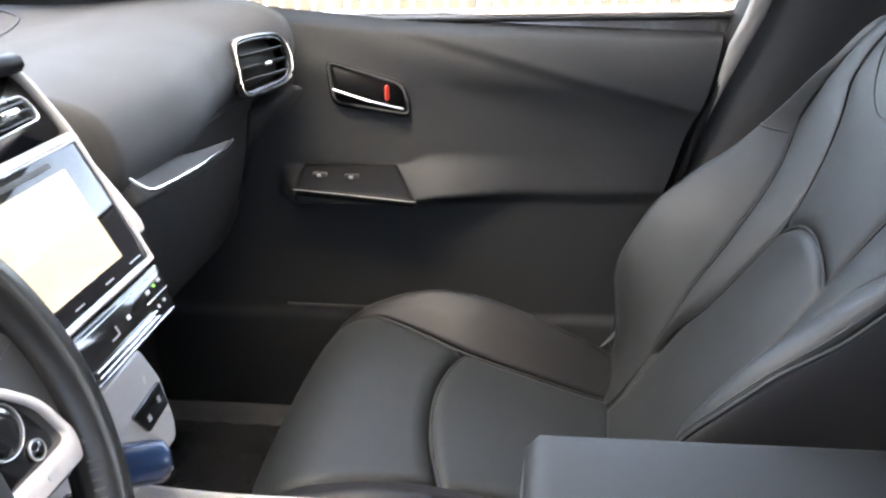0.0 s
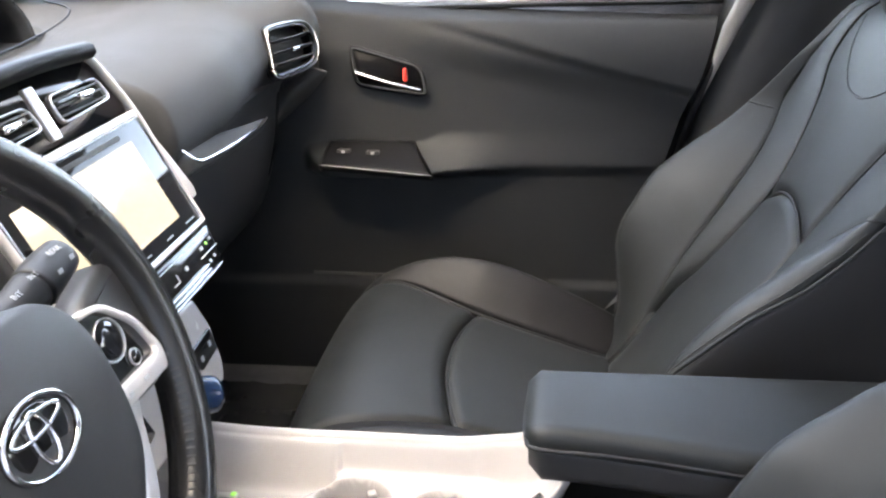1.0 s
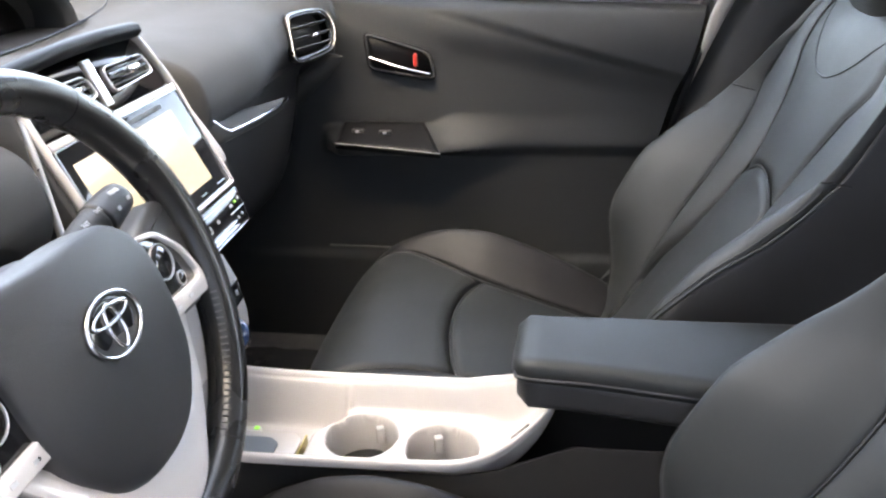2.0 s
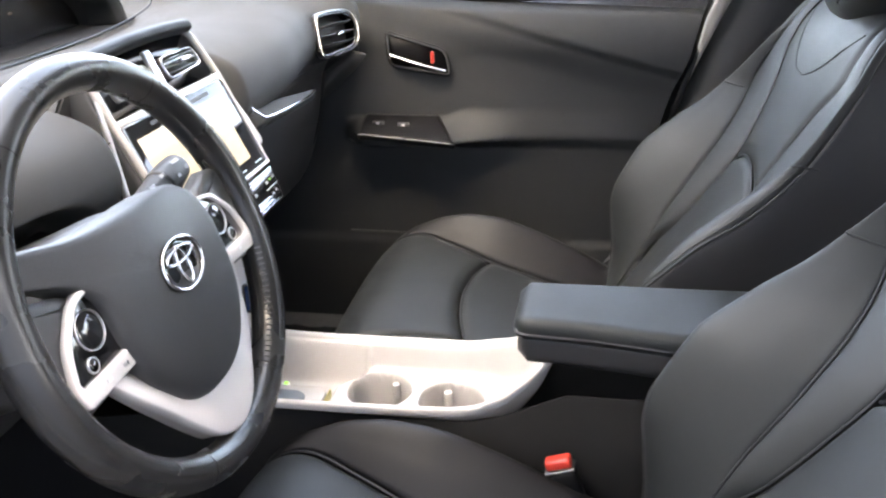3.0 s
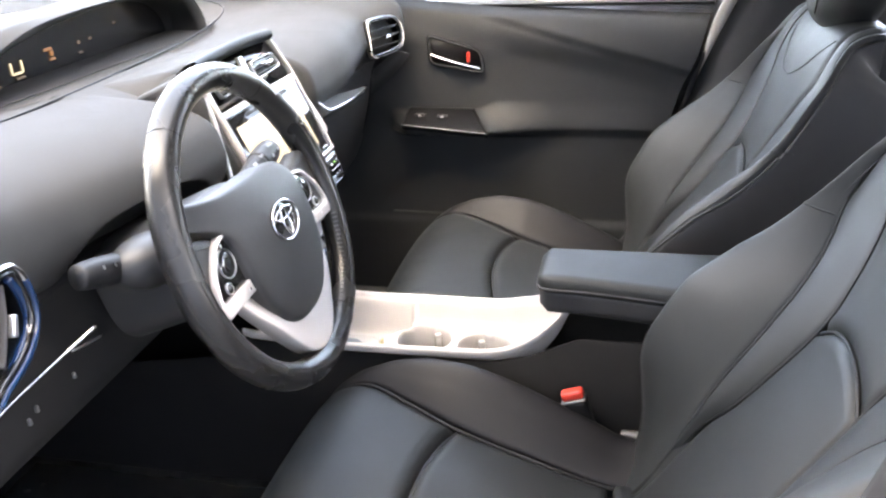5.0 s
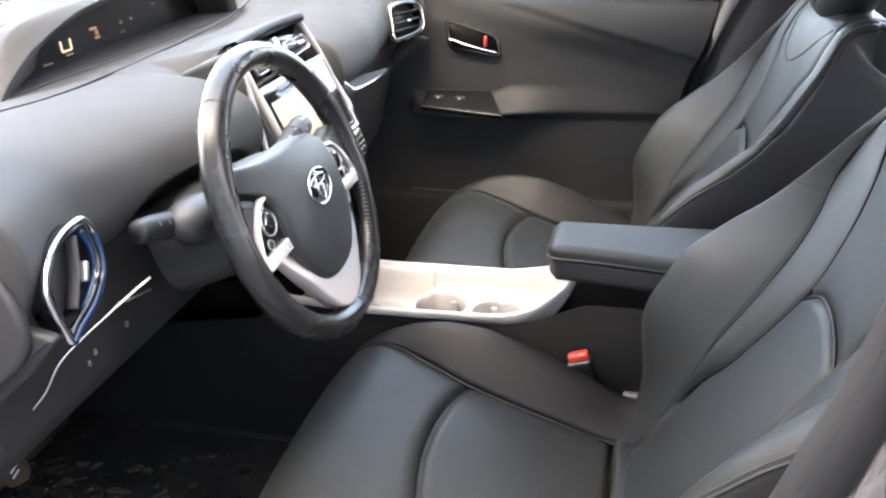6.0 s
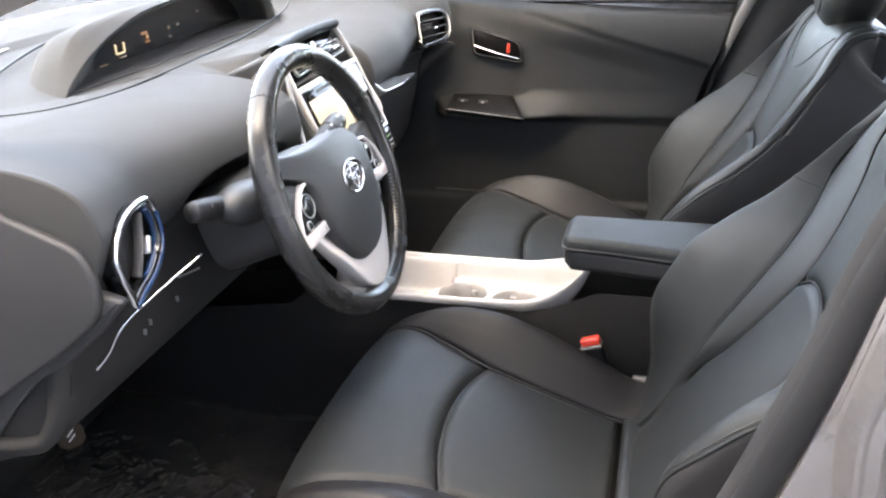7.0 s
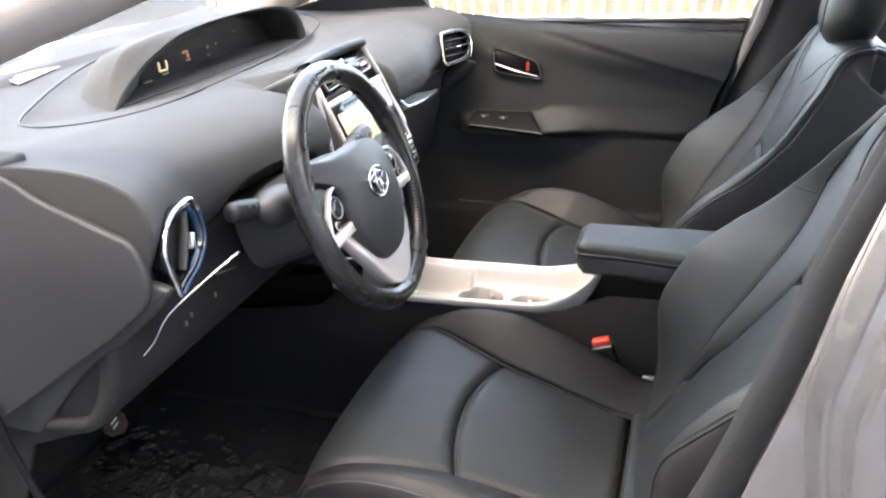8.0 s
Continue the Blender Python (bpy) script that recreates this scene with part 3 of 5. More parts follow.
# stitching inside the rim
for k in range(22):
    bm = box_bm((0.0060, 0.0014, 0.0014), (0, 0, 0), 0)
    bmesh.ops.transform(bm, matrix=Matrix.Rotation(radians(-62 + 2.1 * k), 4, "Z") @ Matrix.Translation((0.1560, 0, 0.0092)) @ Matrix.Rotation(-1.0, 4, "Y"), verts=bm.verts)
    wheel_part("stitch", bm, THREAD, smooth=False)
# column cowl and stalks
STALK = shader("stalk_plastic", (0.013, 0.013, 0.014), 0.5, grain=0.3, grain_size=1100, mottle=0.12)
column = thing("steering_column", (-0.24, -0.368, 0.83), "black steering column cowl with two stalks", "steering column")
CI = Matrix.Translation((0.24, 0.368, -0.83)) @ WHEEL
rows = []
for z, hw, hh, dy in ((-0.026, 0.060, 0.040, 0.004), (-0.032, 0.078, 0.052, 0.002), (-0.06, 0.086, 0.060, -0.004), (-0.10, 0.086, 0.062, -0.010), (-0.18, 0.080, 0.062, -0.016)):
    rows.append([CI @ Vector((hw * math.copysign(abs(math.cos(q)) ** 0.7, math.cos(q)), dy + hh * math.copysign(abs(math.sin(q)) ** 0.7, math.sin(q)), z)) for q in [2 * math.pi * k / 32 for k in range(32)]])
part("cowl", grid_bm(rows, close_v=True), PAD, column)
boss = []
for i in range(13):
    e = math.pi * (i / 12 - 0.5)
    boss.append([CI @ Vector((-0.084 + 0.050 * math.cos(e) * math.cos(q), 0.022 + 0.030 * math.cos(e) * math.sin(q) - 0.1 * 0.05 * math.cos(q), -0.092 + 0.036 * math.sin(e))) for q in [2 * math.pi * k / 24 for k in range(24)]])
part("stalk_boss", grid_bm(boss, close_v=True), PAD, column)
for s, name in ((-1, "light_stalk"), (1, "wiper_stalk")):
    pts = [(0.05, 0.024, -0.055), (0.10, 0.033, -0.060), (0.143, 0.041, -0.058)] if s > 0 else [(-0.05, 0.020, -0.092), (-0.100, 0.028, -0.100), (-0.122, 0.034, -0.104)]
    tip = [(0.144, 0.041, -0.058), (0.164, 0.045, -0.057), (0.184, 0.049, -0.056)] if s > 0 else [(-0.123, 0.034, -0.104), (-0.146, 0.041, -0.108), (-0.168, 0.047, -0.112)]
    st = part(name, tube_bm(mapped(pts, CI), lambda f: lerp(0.010, 0.0155 if s > 0 else 0.014, smooth01(f)), 14, steps=16), STALK, column, "black stalk switch with white symbols")
    part("stalk_tip", tube_bm(mapped(tip, CI), lambda f: (0.0170 if s > 0 else 0.0155) - 0.003 * f ** 3, 16, steps=10), STALK, st)


# ---- dashboard ----
NOSE = table((0, 0.30, 0.46, 0.56, 0.63, 0.70), (-0.285, -0.287, -0.312, -0.325, -0.308, -0.282))


def dash_profile(y):
    k = abs(y) / 0.70
    drop = -0.020 * k ** 4
    n = NOSE(abs(y)) - 0.085 * smooth01((0.170 - abs(y + 0.03)) / 0.03)
    return spline([(-1.120, y, 0.962 - drop), (-0.880, y, 0.952 - drop), (-0.650, y, 0.946 - drop), (n - 0.195, y, 0.955 - drop), (n - 0.087, y, 0.952 - drop), (n - 0.020, y, 0.930 - drop), (n, y, 0.890 - drop), (n - 0.006, y, 0.855 - drop), (n - 0.030, y, 0.836), (n - 0.075, y, 0.825)])


WELLS = ((0.628, 0.890, 0.058, 0.038), (-0.626, 0.846, 0.035, 0.060))


def dash_point(y, v):
    p = dash_profile(y)(v)
    if p.x > -0.37:
        for cy, cz, hy, hz in WELLS:
            e = abs((p.y - cy) / hy) ** 2.6 + abs((p.z - cz) / hz) ** 2.6
            p.x -= 0.030 * smooth01((1.0 - e) / 0.35)
    # hollow behind the steering column
    if p.x > -0.40:
        e = abs((p.y + 0.368) / 0.135) ** 3 + abs((p.z - 0.80) / 0.088) ** 3
        p.x -= 0.045 * smooth01((1.0 - e) / 0.30)
    # shallow well round the instrument hood
    e = ((p.x + 0.755) / 0.232) ** 2 + abs((p.y - 0.04) / 0.49) ** 2.5
    if p.x < -0.50:
        p.z -= 0.010 * smooth01((1.0 - e) / 0.05)
    return p


dashboard = thing("dashboard", (-0.4, 0, 0.9), "wide charcoal soft-touch dashboard with silver trims", "dashboard")
D0 = Vector((0.4, 0, -0.9))
ny, nv = 300, 170
rows = [[dash_point(lerp(-0.70, 0.72, i / ny), j / nv) + D0 for j in range(nv + 1)] for i in range(ny + 1)]
part("upper_pad", grid_bm(rows), DASH, dashboard)
# lower halves, set back under the pad
for y0, y1, name in ((-0.70, -0.17, "lower_driver_panel"), (0.11, 0.72, "glovebox_panel")):
    rows = []
    for i in range(25):
        y = lerp(y0, y1, i / 24)
        f = spline([(-0.345, y, 0.832), (-0.362, y, 0.80), (-0.376, y, 0.72), (-0.402, y, 0.645), (-0.46, y, 0.605), (-0.66, y, 0.590)]) if y1 < 0 else spline([(-0.345, y, 0.832), (-0.365, y, 0.80), (-0.385, y, 0.70), (-0.43, y, 0.58), (-0.52, y, 0.50), (-0.70, y, 0.46)])
        rows.append([f(j / 24) + D0 for j in range(25)])
    o = part(name, grid_bm(rows), MATTE if y1 < 0 else DARK_PLASTIC, dashboard)
    sm = o.modifiers.new("thick", "SOLIDIFY")
    sm.thickness = 0.02
# end caps: a closing face and a raised cover
for s, yy in ((-1, -0.70), (1, 0.72)):
    fm = Matrix(((1, 0, 0, 0), (0, 0, s, 0), (0, 1, 0, 0), (0, 0, 0, 1)))
    f = dash_profile(yy)
    edge = [f(k / 40) for k in range(41)]
    face = [(p.x + 0.4, p.z - 0.9) for p in edge] + [(0.04, -0.12), (-0.02, -0.128), (-0.68, -0.13)]
    part("end_face", slab_bm(face, 0.008, Matrix.Translation((0, yy - 0.004 * s, 0)) @ fm, 0.003), DASH, dashboard)
    cap = rounded([(-0.063, 0.070), (-0.027, 0.044), (0.043, 0.016), (0.096, -0.004), (0.107, -0.030), (0.109, -0.064), (0.097, -0.090), (0.046, -0.132), (-0.023, -0.180), (-0.085, -0.225), (-0.30, -0.378), (-0.45, -0.47), (-0.66, -0.50), (-0.66, 0.03)], 0.02)
    part("end_cap", slab_bm(cap, 0.012, Matrix.Translation((0, yy + 0.003 * s, 0)) @ fm, 0.005, 3), DARK_PLASTIC, dashboard)
    band = rounded([(-0.270 + 0.4, 0.834 - 0.9), (-0.306 + 0.4, 0.794 - 0.9), (-0.365 + 0.4, 0.745 - 0.9), (-0.410 + 0.4, 0.716 - 0.9), (-0.454 + 0.4, 0.672 - 0.9), (-0.520 + 0.4, 0.595 - 0.9), (-0.600 + 0.4, 0.60 - 0.9), (-0.56 + 0.4, 0.70 - 0.9), (-0.36 + 0.4, 0.80 - 0.9), (-0.305 + 0.4, 0.842 - 0.9)], 0.01)
    part("end_band", slab_bm(band, 0.012, Matrix.Translation((0, yy - 0.010 * s, 0)) @ fm, 0.005, 3), DARK_PLASTIC, dashboard)
    kick = [(0.040, -0.10), (0.03, -0.15), (0.020, -0.20), (0.0, -0.255), (-0.06, -0.30), (-0.15, -0.335), (-0.20, -0.45), (-0.20, -0.66), (-0.68, -0.66), (-0.68, -0.10)]
    part("kick_face", slab_bm(kick, 0.006, Matrix.Translation((0, yy - 0.016 * s, 0)) @ fm, 0.002), MATTE, dashboard)
# silver brow lines
part("shelf", patch_bm(lambda u, v: Vector((lerp(-0.300, lerp(-0.278, -0.296, u ** 3), v) + 0.4, lerp(0.150, 0.46, u), lerp(lerp(0.872, 0.8205, u ** 0.9), lerp(0.838, 0.8185, u), v) - 0.9)), 0, 1, 0, 1, 30, 8, 0.004, 0.003, 1), DASH, dashboard, "open dash shelf")
part("shelf_trim", tube_bm([p + D0 for p in map(Vector, ((-0.292, 0.150, 0.868), (-0.280, 0.168, 0.848), (-0.276, 0.195, 0.842), (-0.277, 0.30, 0.833), (-0.288, 0.40, 0.824), (-0.300, 0.46, 0.819)))], 0.0019, 8), CHROME, dashboard, "bright silver trim line")
part("driver_trim", tube_bm([p + D0 for p in map(Vector, ((-0.292, -0.513, 0.8035), (-0.320, -0.564, 0.7795), (-0.346, -0.615, 0.753), (-0.370, -0.628, 0.713), (-0.395, -0.643, 0.6855), (-0.404, -0.652, 0.677)))], 0.0022, 8), CHROME, dashboard, "bright silver trim line")

part("driver_trim", tube_bm([p + D0 for p in map(Vector, ((-0.352, -0.485, 0.752), (-0.352, -0.462, 0.747), (-0.352, -0.435, 0.742)))], 0.0014, 8), SATIN, dashboard)
# small steel blocks standing in for bright glints on connectors
for y, z in ((-0.466, 0.707), (-0.532, 0.707), (-0.546, 0.700)):
    part("panel_glint", box_bm((0.004, 0.004, 0.008), (-0.374 + 0.4, y, z - 0.9), 0.001), BRUSHED, dashboard)


def air_vent(origin, turn, outline, label, corner=0.022):
    """outline: y, z offsets seen from the seats."""
    v = thing("air_vent", origin, label, "air vent", "dash air vents")
    v.matrix_basis = pose(*origin, 0, 0, turn) @ pose(0, 0, 0, 0, -6, 0)
    fm = Matrix(((0, 0, 1, 0), (1, 0, 0, 0), (0, 1, 0, 0), (0, 0, 0, 1)))
    o = rounded(outline, corner, 6) if corner else [tuple(spline([(x, z, 0) for x, z in outline], True)(k / 56).xy) for k in range(56)]
    if turn > 0:
        lip = [(0.006, x * 0.985, z * 0.985) for x, z in o]
        part("chrome_ring", tube_bm(lip[2:35], 0.0032, 10), CHROME, v)
        part("blue_ring", tube_bm(lip[34:] + lip[:3], 0.0034, 10), BLUE, v, "dark blue outer lip")
    else:
        part("chrome_ring", ring_bm(o, 0.0026, 0.012, Matrix.Translation((-0.002, 0, 0)) @ fm, 0.002), DULL_CHROME, v)
    part("housing", ring_bm([(x * 0.93, z * 0.93) for x, z in o], 0.006, 0.026, Matrix.Translation((-0.019, 0, 0)) @ fm, 0.002), PIANO, v)
    part("backing", slab_bm([(x * 0.90, z * 0.90) for x, z in o], 0.002, Matrix.Translation((-0.018, 0, 0)) @ fm, 0), DARK_PLASTIC, v)
    w = max(x for x, z in o) - min(x for x, z in o)
    if turn > 0:
        part("blue_liner", tube_bm([(0.000, 0.032, 0.030), (0.000, 0.041, 0.005), (0.000, 0.036, -0.018), (0.000, 0.012, -0.034), (0.0, -0.018, -0.046)], 0.0055, 8), BLUE, v, "blue inner lip")
    if turn > 0:
        part("vane", tube_bm([(0.000, 0.016, 0.030), (0.002, 0.000, 0.000), (0.000, -0.020, -0.032)], 0.0060, 8, flat=0.25), DARK_PLASTIC, v)
        part("vent_knob", box_bm((0.010, 0.007, 0.020), (0.008, 0.004, -0.004), 0.002, m=pose(0, 0, 0, -28, 0, 0)), SATIN, v)
        return v
    for dz in (0.016, -0.002, -0.020):
        part("slat", box_bm((0.014, w * 0.80, 0.0026), (0.000, 0, dz), 0.001, m=pose(0, 0, 0, 0, -24, 0)), DARK_PLASTIC, v)
    part("vent_knob", box_bm((0.010, 0.014, 0.006), (0.010, 0, -0.001), 0.002), CHROME, v)
    return v


air_vent((-0.306, 0.628, 0.890), -20, [(-0.064, 0.0), (-0.063, 0.030), (-0.050, 0.042), (0.0, 0.043), (0.038, 0.037), (0.058, 0.018), (0.063, -0.008), (0.054, -0.030), (0.030, -0.038), (-0.02, -0.041), (-0.052, -0.040), (-0.063, -0.028)], "chrome-ringed round-cornered air vent by the passenger door", 0)
air_vent((-0.294, -0.630, 0.869), 8, [(0.047, 0.011), (0.042, 0.032), (0.027, 0.042), (-0.008, 0.040), (-0.040, 0.028), (-0.057, 0.008), (-0.057, -0.016), (-0.052, -0.040), (-0.046, -0.056), (-0.026, -0.050), (0.008, -0.042), (0.034, -0.027), (0.045, -0.010)], "chrome-ringed teardrop air vent with a blue inner edge", 0)

# instrument hood in the middle of the dash
hood = thing("instrument_hood", (-0.657, 0.02, 0.935), "long arched instrument hood with a dark display", "instrument display")
H0 = Vector((0.657, -0.02, -0.935))
flat_arch = lambda *yz: spline([(0, y, z) for y, z in yz])
arch_display = flat_arch((-0.118, 0.926), (-0.108, 0.945), (-0.094, 0.965), (-0.066, 0.987), (-0.020, 1.005), (0.060, 1.018), (0.160, 1.022), (0.270, 1.020), (0.350, 1.010), (0.400, 0.994), (0.428, 0.965), (0.436, 0.926))
arch_inner = flat_arch((-0.272, 0.928), (-0.240, 0.946), (-0.190, 0.979), (-0.133, 1.002), (-0.045, 1.018), (0.040, 1.026), (0.142, 1.030), (0.260, 1.027), (0.340, 1.016), (0.388, 1.000), (0.420, 0.968), (0.430, 0.926))
arch_lip = flat_arch((-0.300, 0.926), (-0.277, 0.951), (-0.225, 0.982), (-0.160, 1.007), (-0.075, 1.028), (0.020, 1.036), (0.142, 1.038), (0.270, 1.034), (0.355, 1.023), (0.402, 1.006), (0.436, 0.971), (0.448, 0.926))
arch_crest = flat_arch((-0.288, 0.926), (-0.264, 0.958), (-0.234, 0.993), (-0.195, 1.020), (-0.120, 1.031), (-0.020, 1.036), (0.142, 1.036), (0.280, 1.031), (0.365, 1.018), (0.412, 0.998), (0.442, 0.968), (0.454, 0.926))
rows = []
for i in range(73):
    f = i / 72
    a, b, c, d = arch_display(f), arch_inner(f), arch_lip(f), arch_crest(f)
    row = [Vector((-0.712, a.y, a.z)), Vector((-0.680, *a.lerp(b, 0.45).yz)), Vector((-0.650, *a.lerp(b, 0.85).yz)), Vector((-0.641, *b.yz)), Vector((-0.637, *b.lerp(c, 0.12).yz)), Vector((-0.630, *b.lerp(c, 0.6).yz)), Vector((-0.628, *b.lerp(c, 0.9).yz)), Vector((-0.6285, *c.yz)), Vector((-0.631, *c.lerp(d, 0.06).yz)), Vector((-0.645, *(c.lerp(d, 0.5) + Vector((0, 0, 0.002))).yz)), Vector((-0.658, *d.yz))]
    for x, k, dz in ((-0.668, 0.990, -0.002), (-0.685, 0.972, -0.005), (-0.715, 0.935, -0.012), (-0.750, 0.88, -0.024), (-0.785, 0.80, -0.044), (-0.810, 0.72, -0.075), (-0.820, 0.68, -0.11)):
        row.append(Vector((x, 0.08 + (d.y - 0.08) * k, max(0.926, d.z + dz))))
    rows.append([p + H0 for p in row])
part("hood_shell", grid_bm(rows), DASH, hood)
lines = [Vector((-0.6275, *arch_lip(k / 60).yz)) + H0 for k in range(2, 59)]
part("lip_joint", tube_bm(lines, 0.0008, 6), PLATE, hood)
rows = []
for i in range(61):
    p = arch_display(i / 60)
    rows.append([Vector((-0.710, p.y, lerp(0.926, p.z + 0.001, j / 4))) + H0 for j in range(5)])
part("display", grid_bm(rows), DISPLAY, hood, "dark glossy instrument display")
# dark slab painted for the shade and display reflection on the dash here
part("hood_floor_shade", slab_bm([(-0.715, -0.118), (-0.640, -0.272), (-0.630, -0.270), (-0.622, -0.10), (-0.622, 0.430), (-0.715, 0.440)], 0.006, Matrix.Translation(H0 + Vector((0, 0, 0.9335))), 0.001), MATTE, hood)
for y, z, w, h, m in ((-0.029, 0.952, 0.022, 0.003, GLYPH), (-0.041, 0.961, 0.0032, 0.018, GLYPH), (-0.016, 0.961, 0.0032, 0.018, GLYPH), (-0.082, 0.9405, 0.022, 0.003, GLYPH_DIM), (-0.024, 0.9445, 0.020, 0.003, GLYPH_DIM), (0.052, 0.974, 0.020, 0.004, AMBER), (0.060, 0.966, 0.007, 0.008, AMBER), (0.060, 0.957, 0.014, 0.003, AMBER), (0.136, 0.970, 0.006, 0.006, GLYPH_DIM), (0.137, 0.953, 0.010, 0.003, GLYPH_DIM), (0.170, 0.971, 0.008, 0.004, GLYPH_DIM), (0.250, 0.985, 0.008, 0.003, GLYPH_DIM)):
    part("glyph", box_bm((0.002, w, h), Vector((-0.7085, y, z)) + H0, 0), m, hood, smooth=False)

# ---- centre stack ----
STACK = plane_frame((-0.275, -0.03, 0.850), (0.92, 0, 0.392))
stack = thing("centre_stack", (-0.275, -0.03, 0.850), "tilted centre stack with pale frame, touch screen and climate switches", "centre stack")
SI = Matrix.Translation((0.275, 0.03, -0.850)) @ STACK


def stack_part(name, bm, mat, label="", parent=None, smooth=True):
    bmesh.ops.transform(bm, matrix=SI, verts=bm.verts)
    return part(name, bm, mat, parent or stack, label, smooth)


stack_part("body", slab_bm(rounded([(-0.140, 0.150), (0.120, 0.150), (0.136, 0.080), (0.132, -0.060), (0.120, -0.105), (-0.120, -0.105), (-0.140, -0.06)], 0.01), 0.09, Matrix.Translation((0, 0, -0.095)), 0.004), DARK_PLASTIC)
frame_o = rounded([(-0.134, 0.152), (0.108, 0.152), (0.129, 0.085), (0.1335, -0.056), (-0.130, -0.056), (-0.136, 0.085)], [0.02, 0.02, 0.02, 0.006, 0.006, 0.02])
stack_part("frame", ring_bm(frame_o, 0.0045, 0.010, Matrix.Translation((0, 0, -0.005)), 0.0015), WHITE, "pale satin frame")
brow = [[Vector((x, y + 0.010 * (x / 0.12) ** 2 * -0.5, z)) for y, z in ((0.146, 0.004), (0.150, 0.011), (0.157, 0.012), (0.163, 0.006), (0.164, -0.010), (0.158, -0.028), (0.150, -0.028))] for x in [lerp(-0.132, 0.108, i / 24) for i in range(25)]]
stack_part("brow", grid_bm(brow, close_v=True), PLATE, "glossy black brow over the vents")
bm = bmesh.new()
for p in ((-0.430, -0.128, 0.951), (-0.430, 0.105, 0.951), (-0.338, -0.160, 0.9935), (-0.338, 0.082, 0.9935), (-0.352, -0.194, 0.938), (-0.352, 0.120, 0.940), (-0.430, -0.128, 0.925), (-0.430, 0.105, 0.925), (-0.350, -0.165, 0.920), (-0.350, 0.100, 0.920)):
    bm.verts.new(Vector(p) - Vector((-0.275, -0.03, 0.850)))
bmesh.ops.convex_hull(bm, input=bm.verts)
bmesh.ops.dissolve_limit(bm, angle_limit=0.02, verts=bm.verts, edges=bm.edges)
bmesh.ops.bevel(bm, geom=bm.edges[:], offset=0.004, segments=2, affect="EDGES")
part("brow_hood", bm, DASH, stack, "grey hood behind the vents", smooth=False)
stack_part("frame_bar", box_bm((0.250, 0.0085, 0.008), (-0.003, 0.078, 0.001), 0.002), WHITE)
stack_part("side_fin", slab_bm(rounded([(0.130, 0.080), (0.138, 0.040), (0.146, 0.010), (0.153, -0.020), (0.149, -0.030), (0.1345, -0.030), (0.1325, 0.04)], 0.004), 0.012, Matrix.Translation((0, 0, -0.010)), 0.003), WHITE, "pale side fin of the frame")
screen = stack_part("touch_screen", slab_bm(rounded([(-0.124, 0.073), (0.1245, 0.073), (0.1285, -0.0505), (-0.124, -0.0505)], 0.005), 0.006, Matrix.Translation((0, 0, -0.004)), 0.0012), SCREEN, "glossy dark touch screen with a painted cream reflection")
# glowing patch painted as a reflection on the glass, not a display image
stack_part("reflection_patch", slab_bm([(-0.112, 0.056), (0.090, 0.056), (0.094, -0.034), (-0.112, -0.034)], 0.0006, Matrix.Translation((0, 0, 0.0018)), 0), REFLECTION, "glowing cream patch painted as a reflection", screen)
stack_part("disc_slot", slab_bm(rounded([(-0.074, 0.067), (0.075, 0.067), (0.075, 0.062), (-0.074, 0.062)], 0.002), 0.0012, Matrix.Translation((0, 0, 0.0016)), 0.0003), DARK_PLASTIC, parent=screen)
stack_part("screen_edge", ring_bm(rounded([(-0.126, 0.074), (0.1255, 0.074), (0.1300, -0.0515), (-0.126, -0.0515)], 0.005), 0.0014, 0.0025, Matrix.Translation((0, 0, 0.0005)), 0.0005), CHROME, parent=screen)
for x, w in ((0.108, 0.020), (0.06, 0.014), (0.01, 0.014), (-0.05, 0.014)):
    stack_part("button_mark", box_bm((w, 0.0012, 0.0005), (x, -0.044, 0.0022), 0), SATIN, parent=screen, smooth=False)
stack_part("vent_well", slab_bm(rounded([(-0.128, 0.147), (0.106, 0.147), (0.125, 0.083), (-0.130, 0.083)], 0.012), 0.004, Matrix.Translation((0, 0, -0.008)), 0), PIANO)
for cx in (-0.062, 0.056):
    vring = stack_part("vent_ring", ring_bm(rounded([(cx - 0.044, 0.127), (cx + 0.040, 0.126), (cx + 0.047, 0.101), (cx - 0.044, 0.098)], 0.010), 0.0022, 0.006, Matrix.Translation((0, 0, -0.003)), 0.001), SATIN)
    for dz in (0.105, 0.113, 0.120):
        stack_part("vent_slat", box_bm((0.078, 0.002, 0.008), (cx, dz, -0.002), 0.0005), DARK_PLASTIC, parent=vring)
    stack_part("vent_knob", box_bm((0.022, 0.006, 0.008), (cx + 0.004, 0.114, 0.006), 0.002), CHROME, parent=vring)
stack_part("hazard_bar", box_bm((0.014, 0.050, 0.006), (-0.004, 0.114, -0.002), 0.001), SATIN, "silver bar between the vents")
climate = stack_part("climate_panel", slab_bm(rounded([(-0.124, -0.059), (0.131, -0.059), (0.122, -0.103), (-0.116, -0.103)], 0.006), 0.010, Matrix.Translation((0, 0, -0.006)), 0.002), PIANO)
for z, w in ((-0.1025, 0.234),):
    stack_part("chrome_line", box_bm((w, 0.0022, 0.003), (0, z, 0.004), 0.0006), CHROME)
stack_part("thin_line", box_bm((0.24, 0.0008, 0.001), (0, -0.0645, 0.004), 0), SATIN)
stack_part("thin_line", box_bm((0.042, 0.0012, 0.001), (0.106, -0.0825, 0.004), 0), SATIN)
for z in (-0.0925, -0.0975):
    stack_part("toggle_switch", box_bm((0.11, 0.0026, 0.005), (0.034, z, 0.005), 0.001), CHROME, parent=climate)
